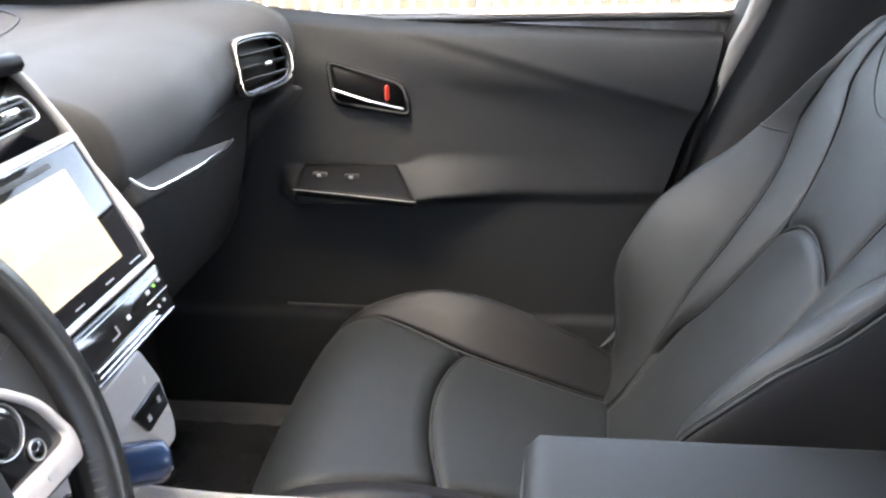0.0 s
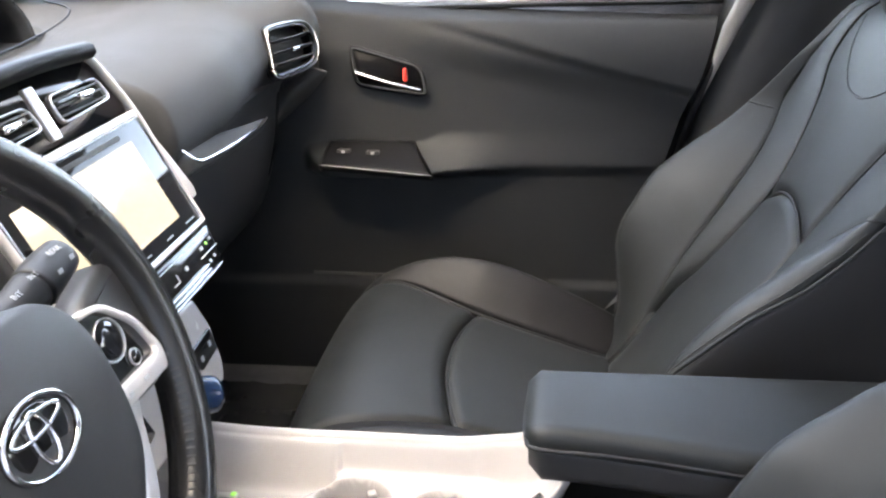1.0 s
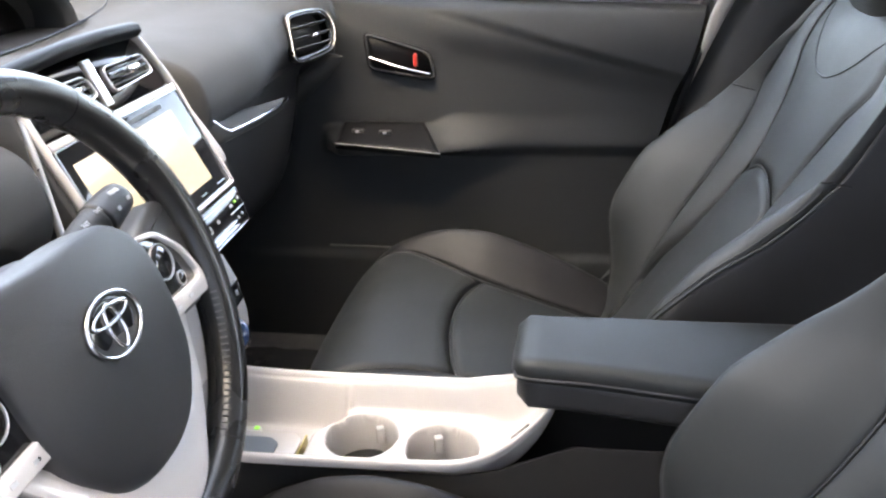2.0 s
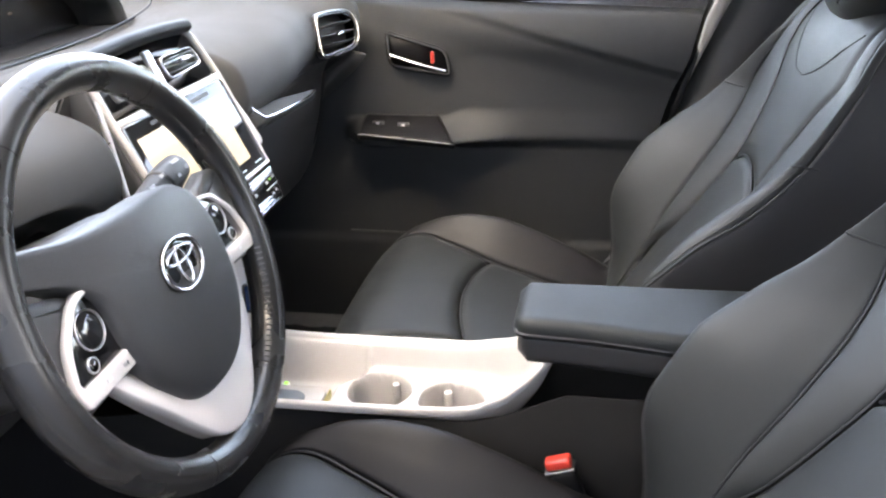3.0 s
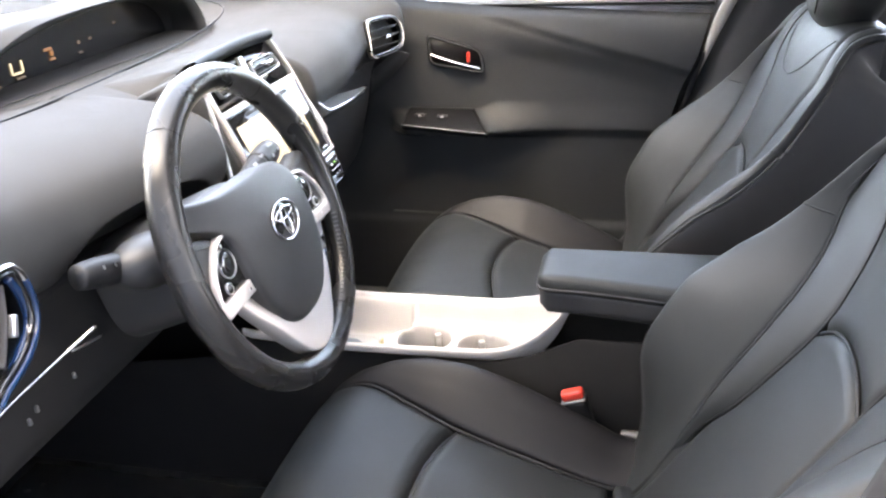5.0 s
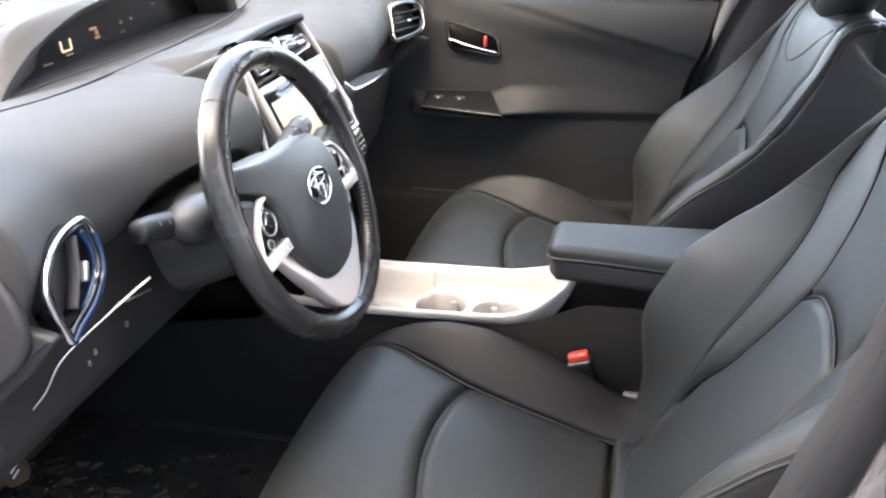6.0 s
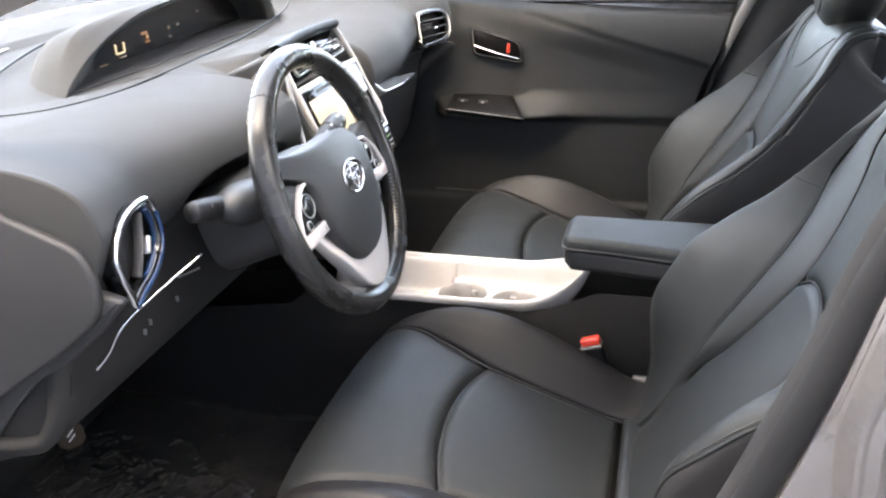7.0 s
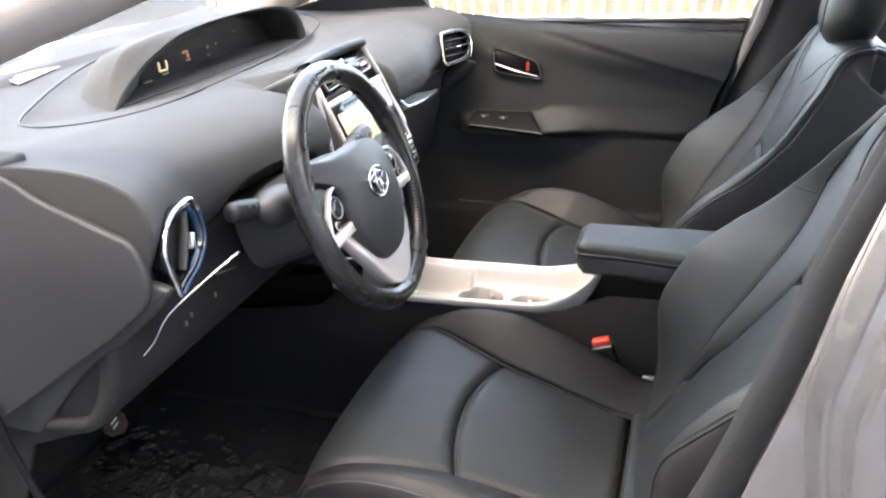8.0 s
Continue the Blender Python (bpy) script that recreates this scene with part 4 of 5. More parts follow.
for x, z, w, h in ((0.094, -0.074, 0.006, 0.0035), (0.118, -0.072, 0.005, 0.003), (0.098, -0.091, 0.003, 0.003), (0.110, -0.090, 0.003, 0.003), (0.052, -0.078, 0.005, 0.004), (0.024, -0.083, 0.012, 0.0012), (0.0305, -0.079, 0.0012, 0.008)):
    stack_part("switch_mark", box_bm((w, h, 0.001), (x, z, 0.0046), 0), PRINT, parent=climate, smooth=False)
stack_part("indicator_lamp", box_bm((0.0025, 0.0025, 0.001), (0.107, -0.073, 0.0048), 0), GREEN_LED, smooth=False)
part("edge_strip", tube_bm([p + Vector((0.275, 0.03, -0.85)) for p in map(Vector, ((-0.327, -0.158, 0.970), (-0.306, -0.175, 0.90), (-0.285, -0.193, 0.83)))], 0.0045, 8, flat=0.6), SATIN, stack, "silver edge strip")

rows = []
for i in range(25):
    f = i / 24
    y = lerp(-0.170, 0.120, f)
    rise = smooth01(f / 0.18) * smooth01((1 - f) / 0.12)
    rows.append([Vector((x, y, z)) + Vector((0.275, 0.03, -0.85)) for x, z in ((lerp(-0.44, -0.53, rise), 0.940), (lerp(-0.43, -0.50, rise), lerp(0.942, 0.956, rise)), (-0.45, lerp(0.935, 0.964, rise)), (-0.41, lerp(0.930, 0.973, rise)), (-0.388, lerp(0.925, 0.974, rise)), (-0.380, 0.900))])
part("cowl", grid_bm(rows), DASH, stack, "charcoal cowl behind the vents")

# lower pale panel with two switches, and the gear selector
neck = thing("switch_console", (-0.26, 0.03, 0.66), "pale tapered panel below the stack with two square switches", "switch panel")
NK = plane_frame((-0.262, 0.042, 0.668), (0.98, 0, 0.18))
NI = Matrix.Translation((0.26, -0.03, -0.66)) @ NK
bm = slab_bm(rounded([(-0.168, 0.040), (0.040, 0.048), (0.056, 0.004), (0.055, -0.043), (0.046, -0.062), (-0.15, -0.058)], 0.008), 0.03, NI @ Matrix.Translation((0, 0, -0.03)), 0.004)
part("panel", bm, WHITE, neck)
bm = slab_bm(rounded([(-0.013, 0.002), (0.047, 0.006), (0.048, -0.022), (0.003, -0.026)], 0.004), 0.003, NI, 0.001)
part("switch_block", bm, PIANO, neck)
part("park_switch", slab_bm(rounded([(-0.151, 0.004), (-0.122, 0.005), (-0.114, -0.023), (-0.135, -0.027)], 0.004), 0.004, NI, 0.001), PIANO, neck, "black parking switch")
part("switch_lamp", box_bm((0.0025, 0.003, 0.001), (0, 0, 0), 0, m=NI @ Matrix.Translation((-0.131, -0.006, 0.0045))), GREEN_LED, neck, smooth=False)
for x, z in ((0.010, -0.014), (0.034, -0.008)):
    part("switch_mark", box_bm((0.005, 0.006, 0.001), (0, 0, 0), 0, m=NI @ Matrix.Translation((x, z, 0.0035))), PRINT, neck, smooth=False)
selector = thing("gear_selector", (-0.237, 0.006, 0.604), "short gear lever with a glossy blue knob", "gear lever")
part("knob", tube_bm([(-0.026, -0.026, 0.046), (-0.018, -0.018, 0.043), (-0.004, -0.004, 0.037), (0.004, 0.004, 0.0335), (0.008, 0.009, 0.0315)], lambda f: 0.0205 - 0.006 * abs(2 * f - 1) ** 6, 22, steps=18), BLUE, selector, "glossy dark blue knob")
for dx, dz in ((-0.006, 0.006), (0.006, 0.006), (-0.006, -0.005), (0.006, -0.005), (0.0, 0.0)):
    part("knob_mark", box_bm((0.002, 0.004, 0.004), (0.0105 - dx, 0.011 + dx, 0.031 + dz), 0), PRINT, selector, smooth=False)
part("stem", tube_bm([(-0.06, -0.02, -0.02), (-0.035, -0.012, 0.01), (-0.012, -0.010, 0.036)], 0.008, 12), DARK_PLASTIC, selector)

# ---- centre console ----
console = thing("centre_console", (0, 0.0, 0.235), "glossy white centre console tray with two cup holders", "centre console")
Z0 = 0.235


def console_bm():
    """The tray: from the near rim down, across and up to the far rim, along the car."""
    xs = [-0.36 + i * 0.002 for i in range(266)]
    rows = []
    step = lambda y: 0.034 * smooth01((y + 0.004) / 0.050)
    half = table((-0.36, -0.2, 0.05, 0.12, 0.16), (0.086, 0.087, 0.083, 0.062, 0.040))
    mid = table((-0.36, 0.05, 0.12, 0.17), (-0.010, -0.007, -0.004, 0.0))
    rim = table((-0.36, -0.18, 0.02, 0.08, 0.13, 0.17), (0.560, 0.548, 0.549, 0.560, 0.590, 0.640))
    flo = table((-0.36, -0.158, -0.149, 0.07, 0.10, 0.13, 0.17), (0.490, 0.482, 0.507, 0.506, 0.515, 0.545, 0.63))
    for x in xs:
        h, r, b, c = half(x), rim(x) - Z0, flo(x) - Z0, mid(x)
        row = []
        for f, z in ((-1.0, -0.014), (-1.03, -0.006), (-1.0, 0.0), (-0.96, -0.001), (-0.93, -0.006)):
            row.append(Vector((x, c + f * h, r + z)))
        n = 90
        for k in range(n + 1):
            f = lerp(-0.91, 0.91, k / n)
            w = smooth01((x - step(c + f * h) + 0.156) / 0.012) * smooth01((0.10 - x) / 0.05)
            e = smooth01((abs(f) - lerp(0.55, 0.72, w)) / lerp(0.36, 0.19, w))
            y = c + f * h
            if x < -0.06:
                b = flo(x - step(y)) - Z0
            row.append(Vector((x, y, lerp(b, r - 0.008, e ** 1.3))))
        for f, z in ((0.93, -0.006), (0.96, -0.001), (1.0, 0.0), (1.03, -0.006), (1.0, -0.03)):
            row.append(Vector((x, c + f * h, r + z)))
        rows.append(row)
    # cup holes
    for row in rows:
        for p in row:
            for cx, cy in ((-0.088, 0.002), (0.015, -0.010)):
                d = math.hypot(p.x - cx, p.y - cy)
                if d < 0.0450:
                    p.z = min(p.z, p.z - 0.075 * smooth01((0.0450 - d) / 0.0060) + 0.0)
    return grid_bm(rows)


part("tray", console_bm(), WHITE, console)
for cx, cy, tx in ((-0.088, 0.002, 0.015), (0.015, -0.010, -0.011)):
    part("cup_mat", slab_bm([(cx + 0.0405 * math.cos(q), cy + 0.0405 * math.sin(q)) for q in [2 * math.pi * k / 28 for k in range(28)]], 0.004, Matrix.Translation((0, 0, 0.452 - Z0)), 0.001), RUBBER, console, "black rubber cup mat")
    part("cup_tab", box_bm((0.011, 0.010, 0.024), (0, 0, 0), 0.002, m=pose(cx + tx, cy + 0.034, 0.484 - Z0, 0, 0, 20)), WHITE, console)
PS = pose(0.109, -0.012, 0.5270 - Z0, 0, -44, 0)
socket = part("power_socket", box_bm((0.030, 0.026, 0.007), (0, 0, 0), 0.001, m=PS), PIANO, console, "small black power socket")
for k in (-0.006, 0.004):
    part("socket_mark", box_bm((0.006, 0.003, 0.0006), (0.004, k, 0.0037), 0, m=PS), PRINT, socket, smooth=False)
bezel = part("charging_bezel", slab_bm(rounded([(-0.325, -0.072), (-0.166, -0.072), (-0.166, 0.000), (-0.178, 0.012), (-0.325, 0.012)], 0.004), 0.014, Matrix.Translation((0, 0, 0.484 - Z0)), 0.002), WHITE, console, "pale raised bezel")
part("charging_pad", slab_bm(rounded([(-0.312, -0.064), (-0.191, -0.064), (-0.191, -0.014), (-0.204, -0.004), (-0.312, -0.004)], 0.005), 0.003, Matrix.Translation((0, 0, 0.498 - Z0)), 0.001), MAT_PAD, bezel, "blue-grey charging pad")
part("pad_line", box_bm((0.002, 0.066, 0.020), (-0.1600, -0.030, 0.4925 - Z0), 0.0006, m=None), GOLD, console, "thin gold edge")
part("lamp_mount", box_bm((0.036, 0.007, 0.008), (-0.246, 0.022, 0.489 - Z0), 0.001), SATIN, console)
part("charge_lamp", box_bm((0.006, 0.006, 0.002), (-0.233, 0.022, 0.4938 - Z0), 0.0005), GREEN_LED, console, "small green charge lamp")
body = [[Vector((x, -0.008 + y, z - Z0)) for y, z in ((-0.072, 0.24), (-0.076, 0.42), (-0.080, zr), (-0.0765, zr), (-0.074, zr - 0.11), (0.074, zr - 0.11), (0.0765, zr), (0.080, zr), (0.076, 0.42), (0.072, 0.24))] for x, zr in ((-1.04, 0.46), (-0.60, 0.47), (-0.40, 0.50), (-0.36, 0.536), (-0.2, 0.526), (0.04, 0.526), (0.09, 0.538), (0.12, 0.552), (0.17, 0.575), (0.30, 0.575), (0.52, 0.56), (0.53, 0.38))]
part("console_body", grid_bm(body), CONSOLE_SIDE, console)


def cushion_block(x0, x1, y0, y1, z0, z1, r, taper=0.0):
    rows = []
    nx = 30
    for i in range(nx + 1):
        f = i / nx
        e = min(f, 1 - f) * (x1 - x0)
        k = 1 - (1 - min(1, e / r)) ** 2
        sh = r * (1 - math.sqrt(max(0, k)))
        row = []
        o = rounded([(y0(f) + sh, z0 + sh * 0.5), (y1 - sh, z0 + sh * 0.5), (y1 - sh, z1 - sh * 0.6), (y0(f) + sh, z1 - sh * 0.6)], r, 6)
        for y, z in o:
            row.append(Vector((lerp(x0, x1, f), y, z + taper * f)))
        rows.append(row)
    bm = grid_bm(rows, close_v=True)
    n = len(rows[0])
    bm.verts.ensure_lookup_table()
    bm.faces.new([bm.verts[k] for k in range(n)])
    bm.faces.new([bm.verts[nx * n + k] for k in range(n)])
    return bm


near = lambda f: lerp(-0.056, -0.092, smooth01(f * 1.3))
part("armrest_base", cushion_block(0.107, 0.50, lambda f: near(f) - 0.002, 0.052, 0.598 - Z0, 0.642 - Z0, 0.014), LEATHER_SIDE, console)
pad_lid = part("armrest_pad", cushion_block(0.104, 0.50, lambda f: near(f) - 0.004, 0.054, 0.630 - Z0, 0.661 - Z0, 0.014), LEATHER, console, "padded black leather armrest lid")
part("armrest_piping", tube_bm([(lerp(0.118, 0.50, f), near(f) - 0.0045, 0.641 - Z0) for f in (1, 0.8, 0.6, 0.4, 0.2, 0.0)] + [(0.105, -0.045, 0.641 - Z0), (0.1035, 0.0, 0.641 - Z0), (0.106, 0.044, 0.641 - Z0)], 0.0022, 8), LEATHER_SIDE, pad_lid)

# belt buckles beside the cushions
for y, x in ((-0.115, 0.176), (0.125, 0.176)):
    bk = thing("belt_buckle", (x, y, 0.42), "black seat belt buckle with a red release button", "belt buckle", "belt buckles")
    m = pose(0, 0, 0, 0, -18, 0)
    part("housing", box_bm((0.034, 0.022, 0.070), (0.002, 0, 0.036), 0.006, 3, m=m), PLATE, bk)
    part("release_button", box_bm((0.033, 0.017, 0.014), (-0.013, 0, 0.079), 0.004, 3, m=m), RED, bk, "red release button")
    part("button_edge", box_bm((0.037, 0.020, 0.003), (-0.011, 0, 0.0705), 0.001, m=m), BRUSHED, bk)
    part("strap", box_bm((0.020, 0.008, 0.11), (0.022, 0, -0.050), 0.002, m=m), RUBBER, bk)

# ---- passenger door ----
door = thing("passenger_door", (0, 0.76, 0.40), "charcoal passenger door panel with armrest, chrome pull and window", "car door")
DO = Vector((0, -0.76, -0.40))


XR = table((0.20, 0.45, 0.62, 0.68, 0.77, 0.83, 0.935), (0.225, 0.245, 0.285, 0.312, 0.338, 0.363, 0.395))


def door_point(u, v):
    """u along the car, v from the bottom up."""
    x = lerp(-0.62, XR(lerp(0.20, 0.935, v)), u)
    belt = 0.928 - 0.03 * (x + 0.12) if x > -0.12 else 0.928 - 0.11 * (x + 0.12)
    z = lerp(0.20, belt, v)
    y = 0.735
    crease = 0.880 - 0.285 * (x + 0.03)
    y -= 0.007 * smooth01((z - crease) / 0.022) * smooth01((belt + 0.03 - z) / 0.06) * smooth01((x + 0.40) / 0.15)
    y += 0.018 * smooth01((z - (belt - 0.02)) / 0.02)
    y += 0.20 * min(0.12, max(0.0, z - crease - 0.02)) * smooth01((x + 0.40) / 0.15)
    y += 0.045 * max(0.0, (z - belt + 0.10) / 0.10) ** 2
    y += 0.010 * smooth01((crease - z) / 0.06) * smooth01((z - 0.69) / 0.14)
    a = smooth01((x + 0.34) / 0.06) * smooth01((0.345 - x) / 0.10)
    k, kb = smooth01((x + 0.13) / 0.22), smooth01((x + 0.12) / 0.05)
    low = lerp(0.640, 0.632, kb)
    y -= lerp(0.066, 0.011, k) * a * smooth01((z - low) / lerp(0.014, 0.030, kb)) * smooth01((lerp(0.702, 0.722, kb) - z) / lerp(0.030, 0.072, kb))
    y -= 0.008 * smooth01((0.43 - z) / 0.02)
    return Vector((x, y, z)) + DO


part("panel", grid_bm([[door_point(i / 150, lerp(0.578, 1, j / 90)) for j in range(91)] for i in range(151)]), DOOR_PLASTIC, door)
part("lower_panel", grid_bm([[door_point(i / 150, 0.580 * j / 70) + Vector((0, 0.001, 0)) for j in range(71)] for i in range(151)]), DOOR_PLASTIC, door, "darker lower door panel with a pocket")
part("outer_skin", box_bm((1.08, 0.03, 0.72), (-0.10, 0.055, 0.18), 0.01), PAINT, door)
part("window_seal", box_bm((0.80, 0.012, 0.007), (0.0, 0.040, 0.526), 0.003, m=None), RUBBER, door)


def plate_point(f, g):
    a = Vector((-0.288, 0.662, 0.677)).lerp(Vector((-0.085, 0.655, 0.660)), f)
    b = Vector((-0.285, 0.730, 0.702)).lerp(Vector((-0.128, 0.732, 0.700)), f)
    return a.lerp(b, g) + DO + Vector((0, -0.005, 0.006))


plate = part("switch_plate", patch_bm(plate_point, 0, 1, 0, 1, 24, 16, 0.003, 0.002, -1), PLATE, door, "glossy black window switch plate")
part("switch_trim", tube_bm([plate_point(f, 0.0) + Vector((0, -0.001, -0.001)) for f in (0, 0.25, 0.5, 0.75, 1)], 0.0007, 8), BRUSHED, plate)
for f in (0.20, 0.50):
    o = plate_point(f, 0.55)
    part("window_switch", box_bm((0.024, 0.010, 0.008), o, 0.002, m=None), DARK_PLASTIC, plate)
    part("switch_mark", box_bm((0.006, 0.002, 0.004), o + Vector((0, -0.006, 0.001)), 0), PRINT, plate, smooth=False)
bez = rounded([(-0.238, 0.878), (-0.108, 0.838), (-0.098, 0.780), (-0.232, 0.802)], 0.020, 6)
fm = Matrix(((1, 0, 0, 0), (0, 0, -1, -0.022), (0, 1, 0, -0.40), (0, 0, 0, 1)))
bezel = part("handle_bezel", ring_bm(bez, 0.009, 0.006, fm, 0.005), DOOR_PLASTIC, door)
part("handle_cup", slab_bm(bez, 0.003, fm, 0), PLATE, door)
part("pull_handle", tube_bm([(-0.226, -0.036, 0.430), (-0.17, -0.041, 0.413), (-0.110, -0.036, 0.397)], 0.0040, 12, flat=0.7), CHROME, bezel, "chrome door pull")
part("lock_lever", box_bm((0.007, 0.012, 0.024), (-0.138, -0.032, 0.423), 0.003, m=None), RED, bezel, "red lock flag")
part("pocket_trim", tube_bm([(-0.34, -0.036, 0.040), (-0.22, -0.036, 0.038), (-0.12, -0.034, 0.036)], 0.003, 8), DARK_PLASTIC, door)
part("sail_panel", slab_bm(rounded([(-0.86, 0.50), (-0.36, 0.52), (-0.42, 0.60), (-0.60, 0.63), (-0.86, 0.56)], 0.02), 0.02, Matrix(((1, 0, 0, 0), (0, 0, -1, -0.010), (0, 1, 0, 0), (0, 0, 0, 1))), 0.006, 3), DASH, door, "grey corner trim at the front of the window")
wp = part("window_pane", grid_bm([[Vector((x, 0.048 - 0.18 * f, lerp(0.545, 0.93, f))) for f in (0, 0.5, 1)] for x in (-0.55, -0.1, 0.43)]), TINTED, door)
wp.visible_shadow = False

sm = wp.modifiers.new("thick", "SOLIDIFY")
sm.thickness = 0.004

# ---- pillars, walls and glass that close the car ----
PROFILE = ((-0.03, 0.06), (-0.01, 0.01), (0.01, 0.0), (0.03, -0.02), (0.09, -0.035), (0.20, -0.035), (0.24, 0.05))
rows = [[Vector((x + dx, y + dy, z)) for dx, dy in PROFILE] for z, x, y in ((0.20, 0.265, 0.77), (0.45, 0.285, 0.765), (0.62, 0.325, 0.76), (0.77, 0.378, 0.755), (0.935, 0.435, 0.745), (1.10, 0.475, 0.70), (1.32, 0.52, 0.60))]
structure("pillar_passenger", grid_bm(rows), DARK_PLASTIC, "dark trim of the passenger side door pillar", "pillar", True)
rows = [[Vector((x + dx, y + dy, z)) for dx, dy in tuple((k * p, k * q) for k in [0.15 + 0.85 * smooth01((z - 0.76) / 0.16)] for p, q in ((-0.010, 0.012), (-0.010, -0.002), (-0.006, -0.007), (0.004, -0.010), (0.012, -0.011), (0.016, -0.007), (0.016, 0.01)))] for z, x, y in ((0.770, 0.366, 0.747), (0.83, 0.384, 0.744), (0.891, 0.402, 0.741), (0.935, 0.420, 0.736), (1.0, 0.436, 0.722), (1.10, 0.460, 0.692), (1.32, 0.505, 0.592))]
structure("pillar_edge_passenger", grid_bm(rows), PILLAR, "pale warm grey edge trim of the pillar", "trim", True)
structure("seal_passenger", tube_bm([(0.30, 0.752, 0.58), (0.335, 0.750, 0.68), (0.362, 0.748, 0.77), (0.392, 0.744, 0.85), (0.418, 0.738, 0.935), (0.452, 0.70, 1.08), (0.49, 0.62, 1.27)], 0.007, 10, flat=0.8), RUBBER, "black rubber door seal", "trim", True)
structure("wall_rear", box_bm((0.05, 1.5, 0.75), (1.86, 0, 0.60), 0.01), DARK_PLASTIC, "dark boot wall behind the rear seats", "wall")
structure("wall_east", box_bm((1.25, 0.05, 0.70), (1.24, 0.79, 0.60), 0.01), DARK_PLASTIC, "dark rear door trim", "wall")
structure("wall_west", box_bm((1.25, 0.05, 0.70), (1.24, -0.79, 0.60), 0.01), DARK_PLASTIC, "dark rear door trim", "wall")
structure("firewall", box_bm((0.05, 1.5, 0.70), (-1.08, 0, 0.54), 0.01), CARPET, "black carpeted footwell wall", "wall")
structure("side_east", box_bm((0.70, 0.04, 0.70), (-0.82, 0.78, 0.58), 0.01), DARK_PLASTIC, "dark kick panel", "wall")
structure("side_west", box_bm((0.42, 0.04, 0.62), (-0.86, -0.735, 0.52), 0.01), DARK_PLASTIC, "dark kick panel", "wall")
structure("seal_front_driver", tube_bm([(-0.60, -0.722, 0.76), (-0.568, -0.722, 0.64), (-0.548, -0.722, 0.56), (-0.50, -0.728, 0.46), (-0.42, -0.735, 0.36), (-0.20, -0.745, 0.305), (0.20, -0.750, 0.285)], 0.006, 10), PLATE, "black rubber seal along the door opening", "trim", True)
structure("sill", box_bm((1.5, 0.10, 0.14), (-0.2, -0.78, 0.22), 0.02, 3), DARK_PLASTIC, "black plastic door sill", "sill")
# driver side pillar between the doors
PILLAR_LINE = spline([(0.235, -0.76, 0.25), (0.300, -0.765, 0.50), (0.364, -0.765, 0.72), (0.385, -0.765, 0.79), (0.404, -0.763, 0.86), (0.423, -0.760, 0.945), (0.460, -0.75, 1.08), (0.50, -0.71, 1.22), (0.53, -0.62, 1.34)])
ledge = table((0.25, 0.50, 0.70, 0.753, 0.80, 0.86, 0.945), (0.22, 0.14, 0.060, 0.037, 0.017, 0.002, 0.002))
rows = []
for i in range(49):
    p = PILLAR_LINE(i / 48)
    w = ledge(p.z)
    rows.append([p + Vector((dx, dy, 0)) for dx, dy in ((0.0, 0.08), (-0.002, 0.02), (0.0, 0.0), (0.002 + w * 0.3, -0.003), (w + 0.001, -0.007), (w + 0.003, -0.010), (w + 0.011, -0.033), (w + 0.014, -0.035), (w + 0.018, -0.034), (w + 0.026, -0.038), (w + 0.028, -0.042), (w + 0.033, -0.060), (w + 0.038, -0.064), (w + 0.12, -0.066), (w + 0.40, -0.070))])
structure("pillar_driver", grid_bm(rows), PAINT, "silver painted door pillar beside the driver", "pillar", False)
SEAL = ((0.215, 0.28), (0.290, 0.55), (0.342, 0.69), (0.370, 0.775), (0.397, 0.86), (0.420, 0.945), (0.447, 1.02), (0.466, 1.08), (0.506, 1.22), (0.536, 1.33))
side = table((0.25, 1.08, 1.22, 1.34), (-0.752, -0.745, -0.70, -0.615))
structure("seal_driver", tube_bm([(x, side(z), z) for x, z in SEAL], 0.017, 12, flat=0.8), RUBBER, "black rubber door seal", "trim", True)
structure("seal_lip_driver", tube_bm([(x - 0.010, side(z) + 0.004, z) for x, z in SEAL], 0.0035, 8), DARK_PLASTIC, "raised lip of the door seal", "trim", True)
structure("pillar_trim_driver", tube_bm([(x + 0.012, side(z) + 0.034, z) for x, z in SEAL], 0.026, 12), MATTE, "dark inner pillar trim", "pillar", True)
for s, name in ((-1, "pillar_front_driver"), (1, "pillar_front_passenger")):
    structure(name, tube_bm([(-1.02, 0.70 * s, 0.940), (-0.70, 0.69 * s, 1.045), (-0.455, 0.68 * s, 1.128), (-0.25, 0.66 * s, 1.198), (-0.02, 0.62 * s, 1.285)], 0.042, 14, flat=0.9), PILLAR, "warm grey windscreen pillar trim", "pillar", True)
ws = structure("windscreen", grid_bm([[Vector((lerp(-1.13, -0.05, f), y, lerp(0.965, 1.31, f))) for f in (0, 0.5, 1)] for y in (-0.68, 0, 0.68)]), GLASS, "clear raked windscreen", "window", True)
ws.visible_shadow = False
bonnet = structure("bonnet", grid_bm([[Vector((x, y, 0.945 - 0.10 * ((x + 1.1) / 0.9) ** 2 - 0.06 * (y / 0.75) ** 2)) for y in (-0.8, -0.4, 0, 0.4, 0.8)] for x in (-1.95, -1.6, -1.3, -1.10)]), PAINT, "silver painted bonnet", "car bonnet", True)
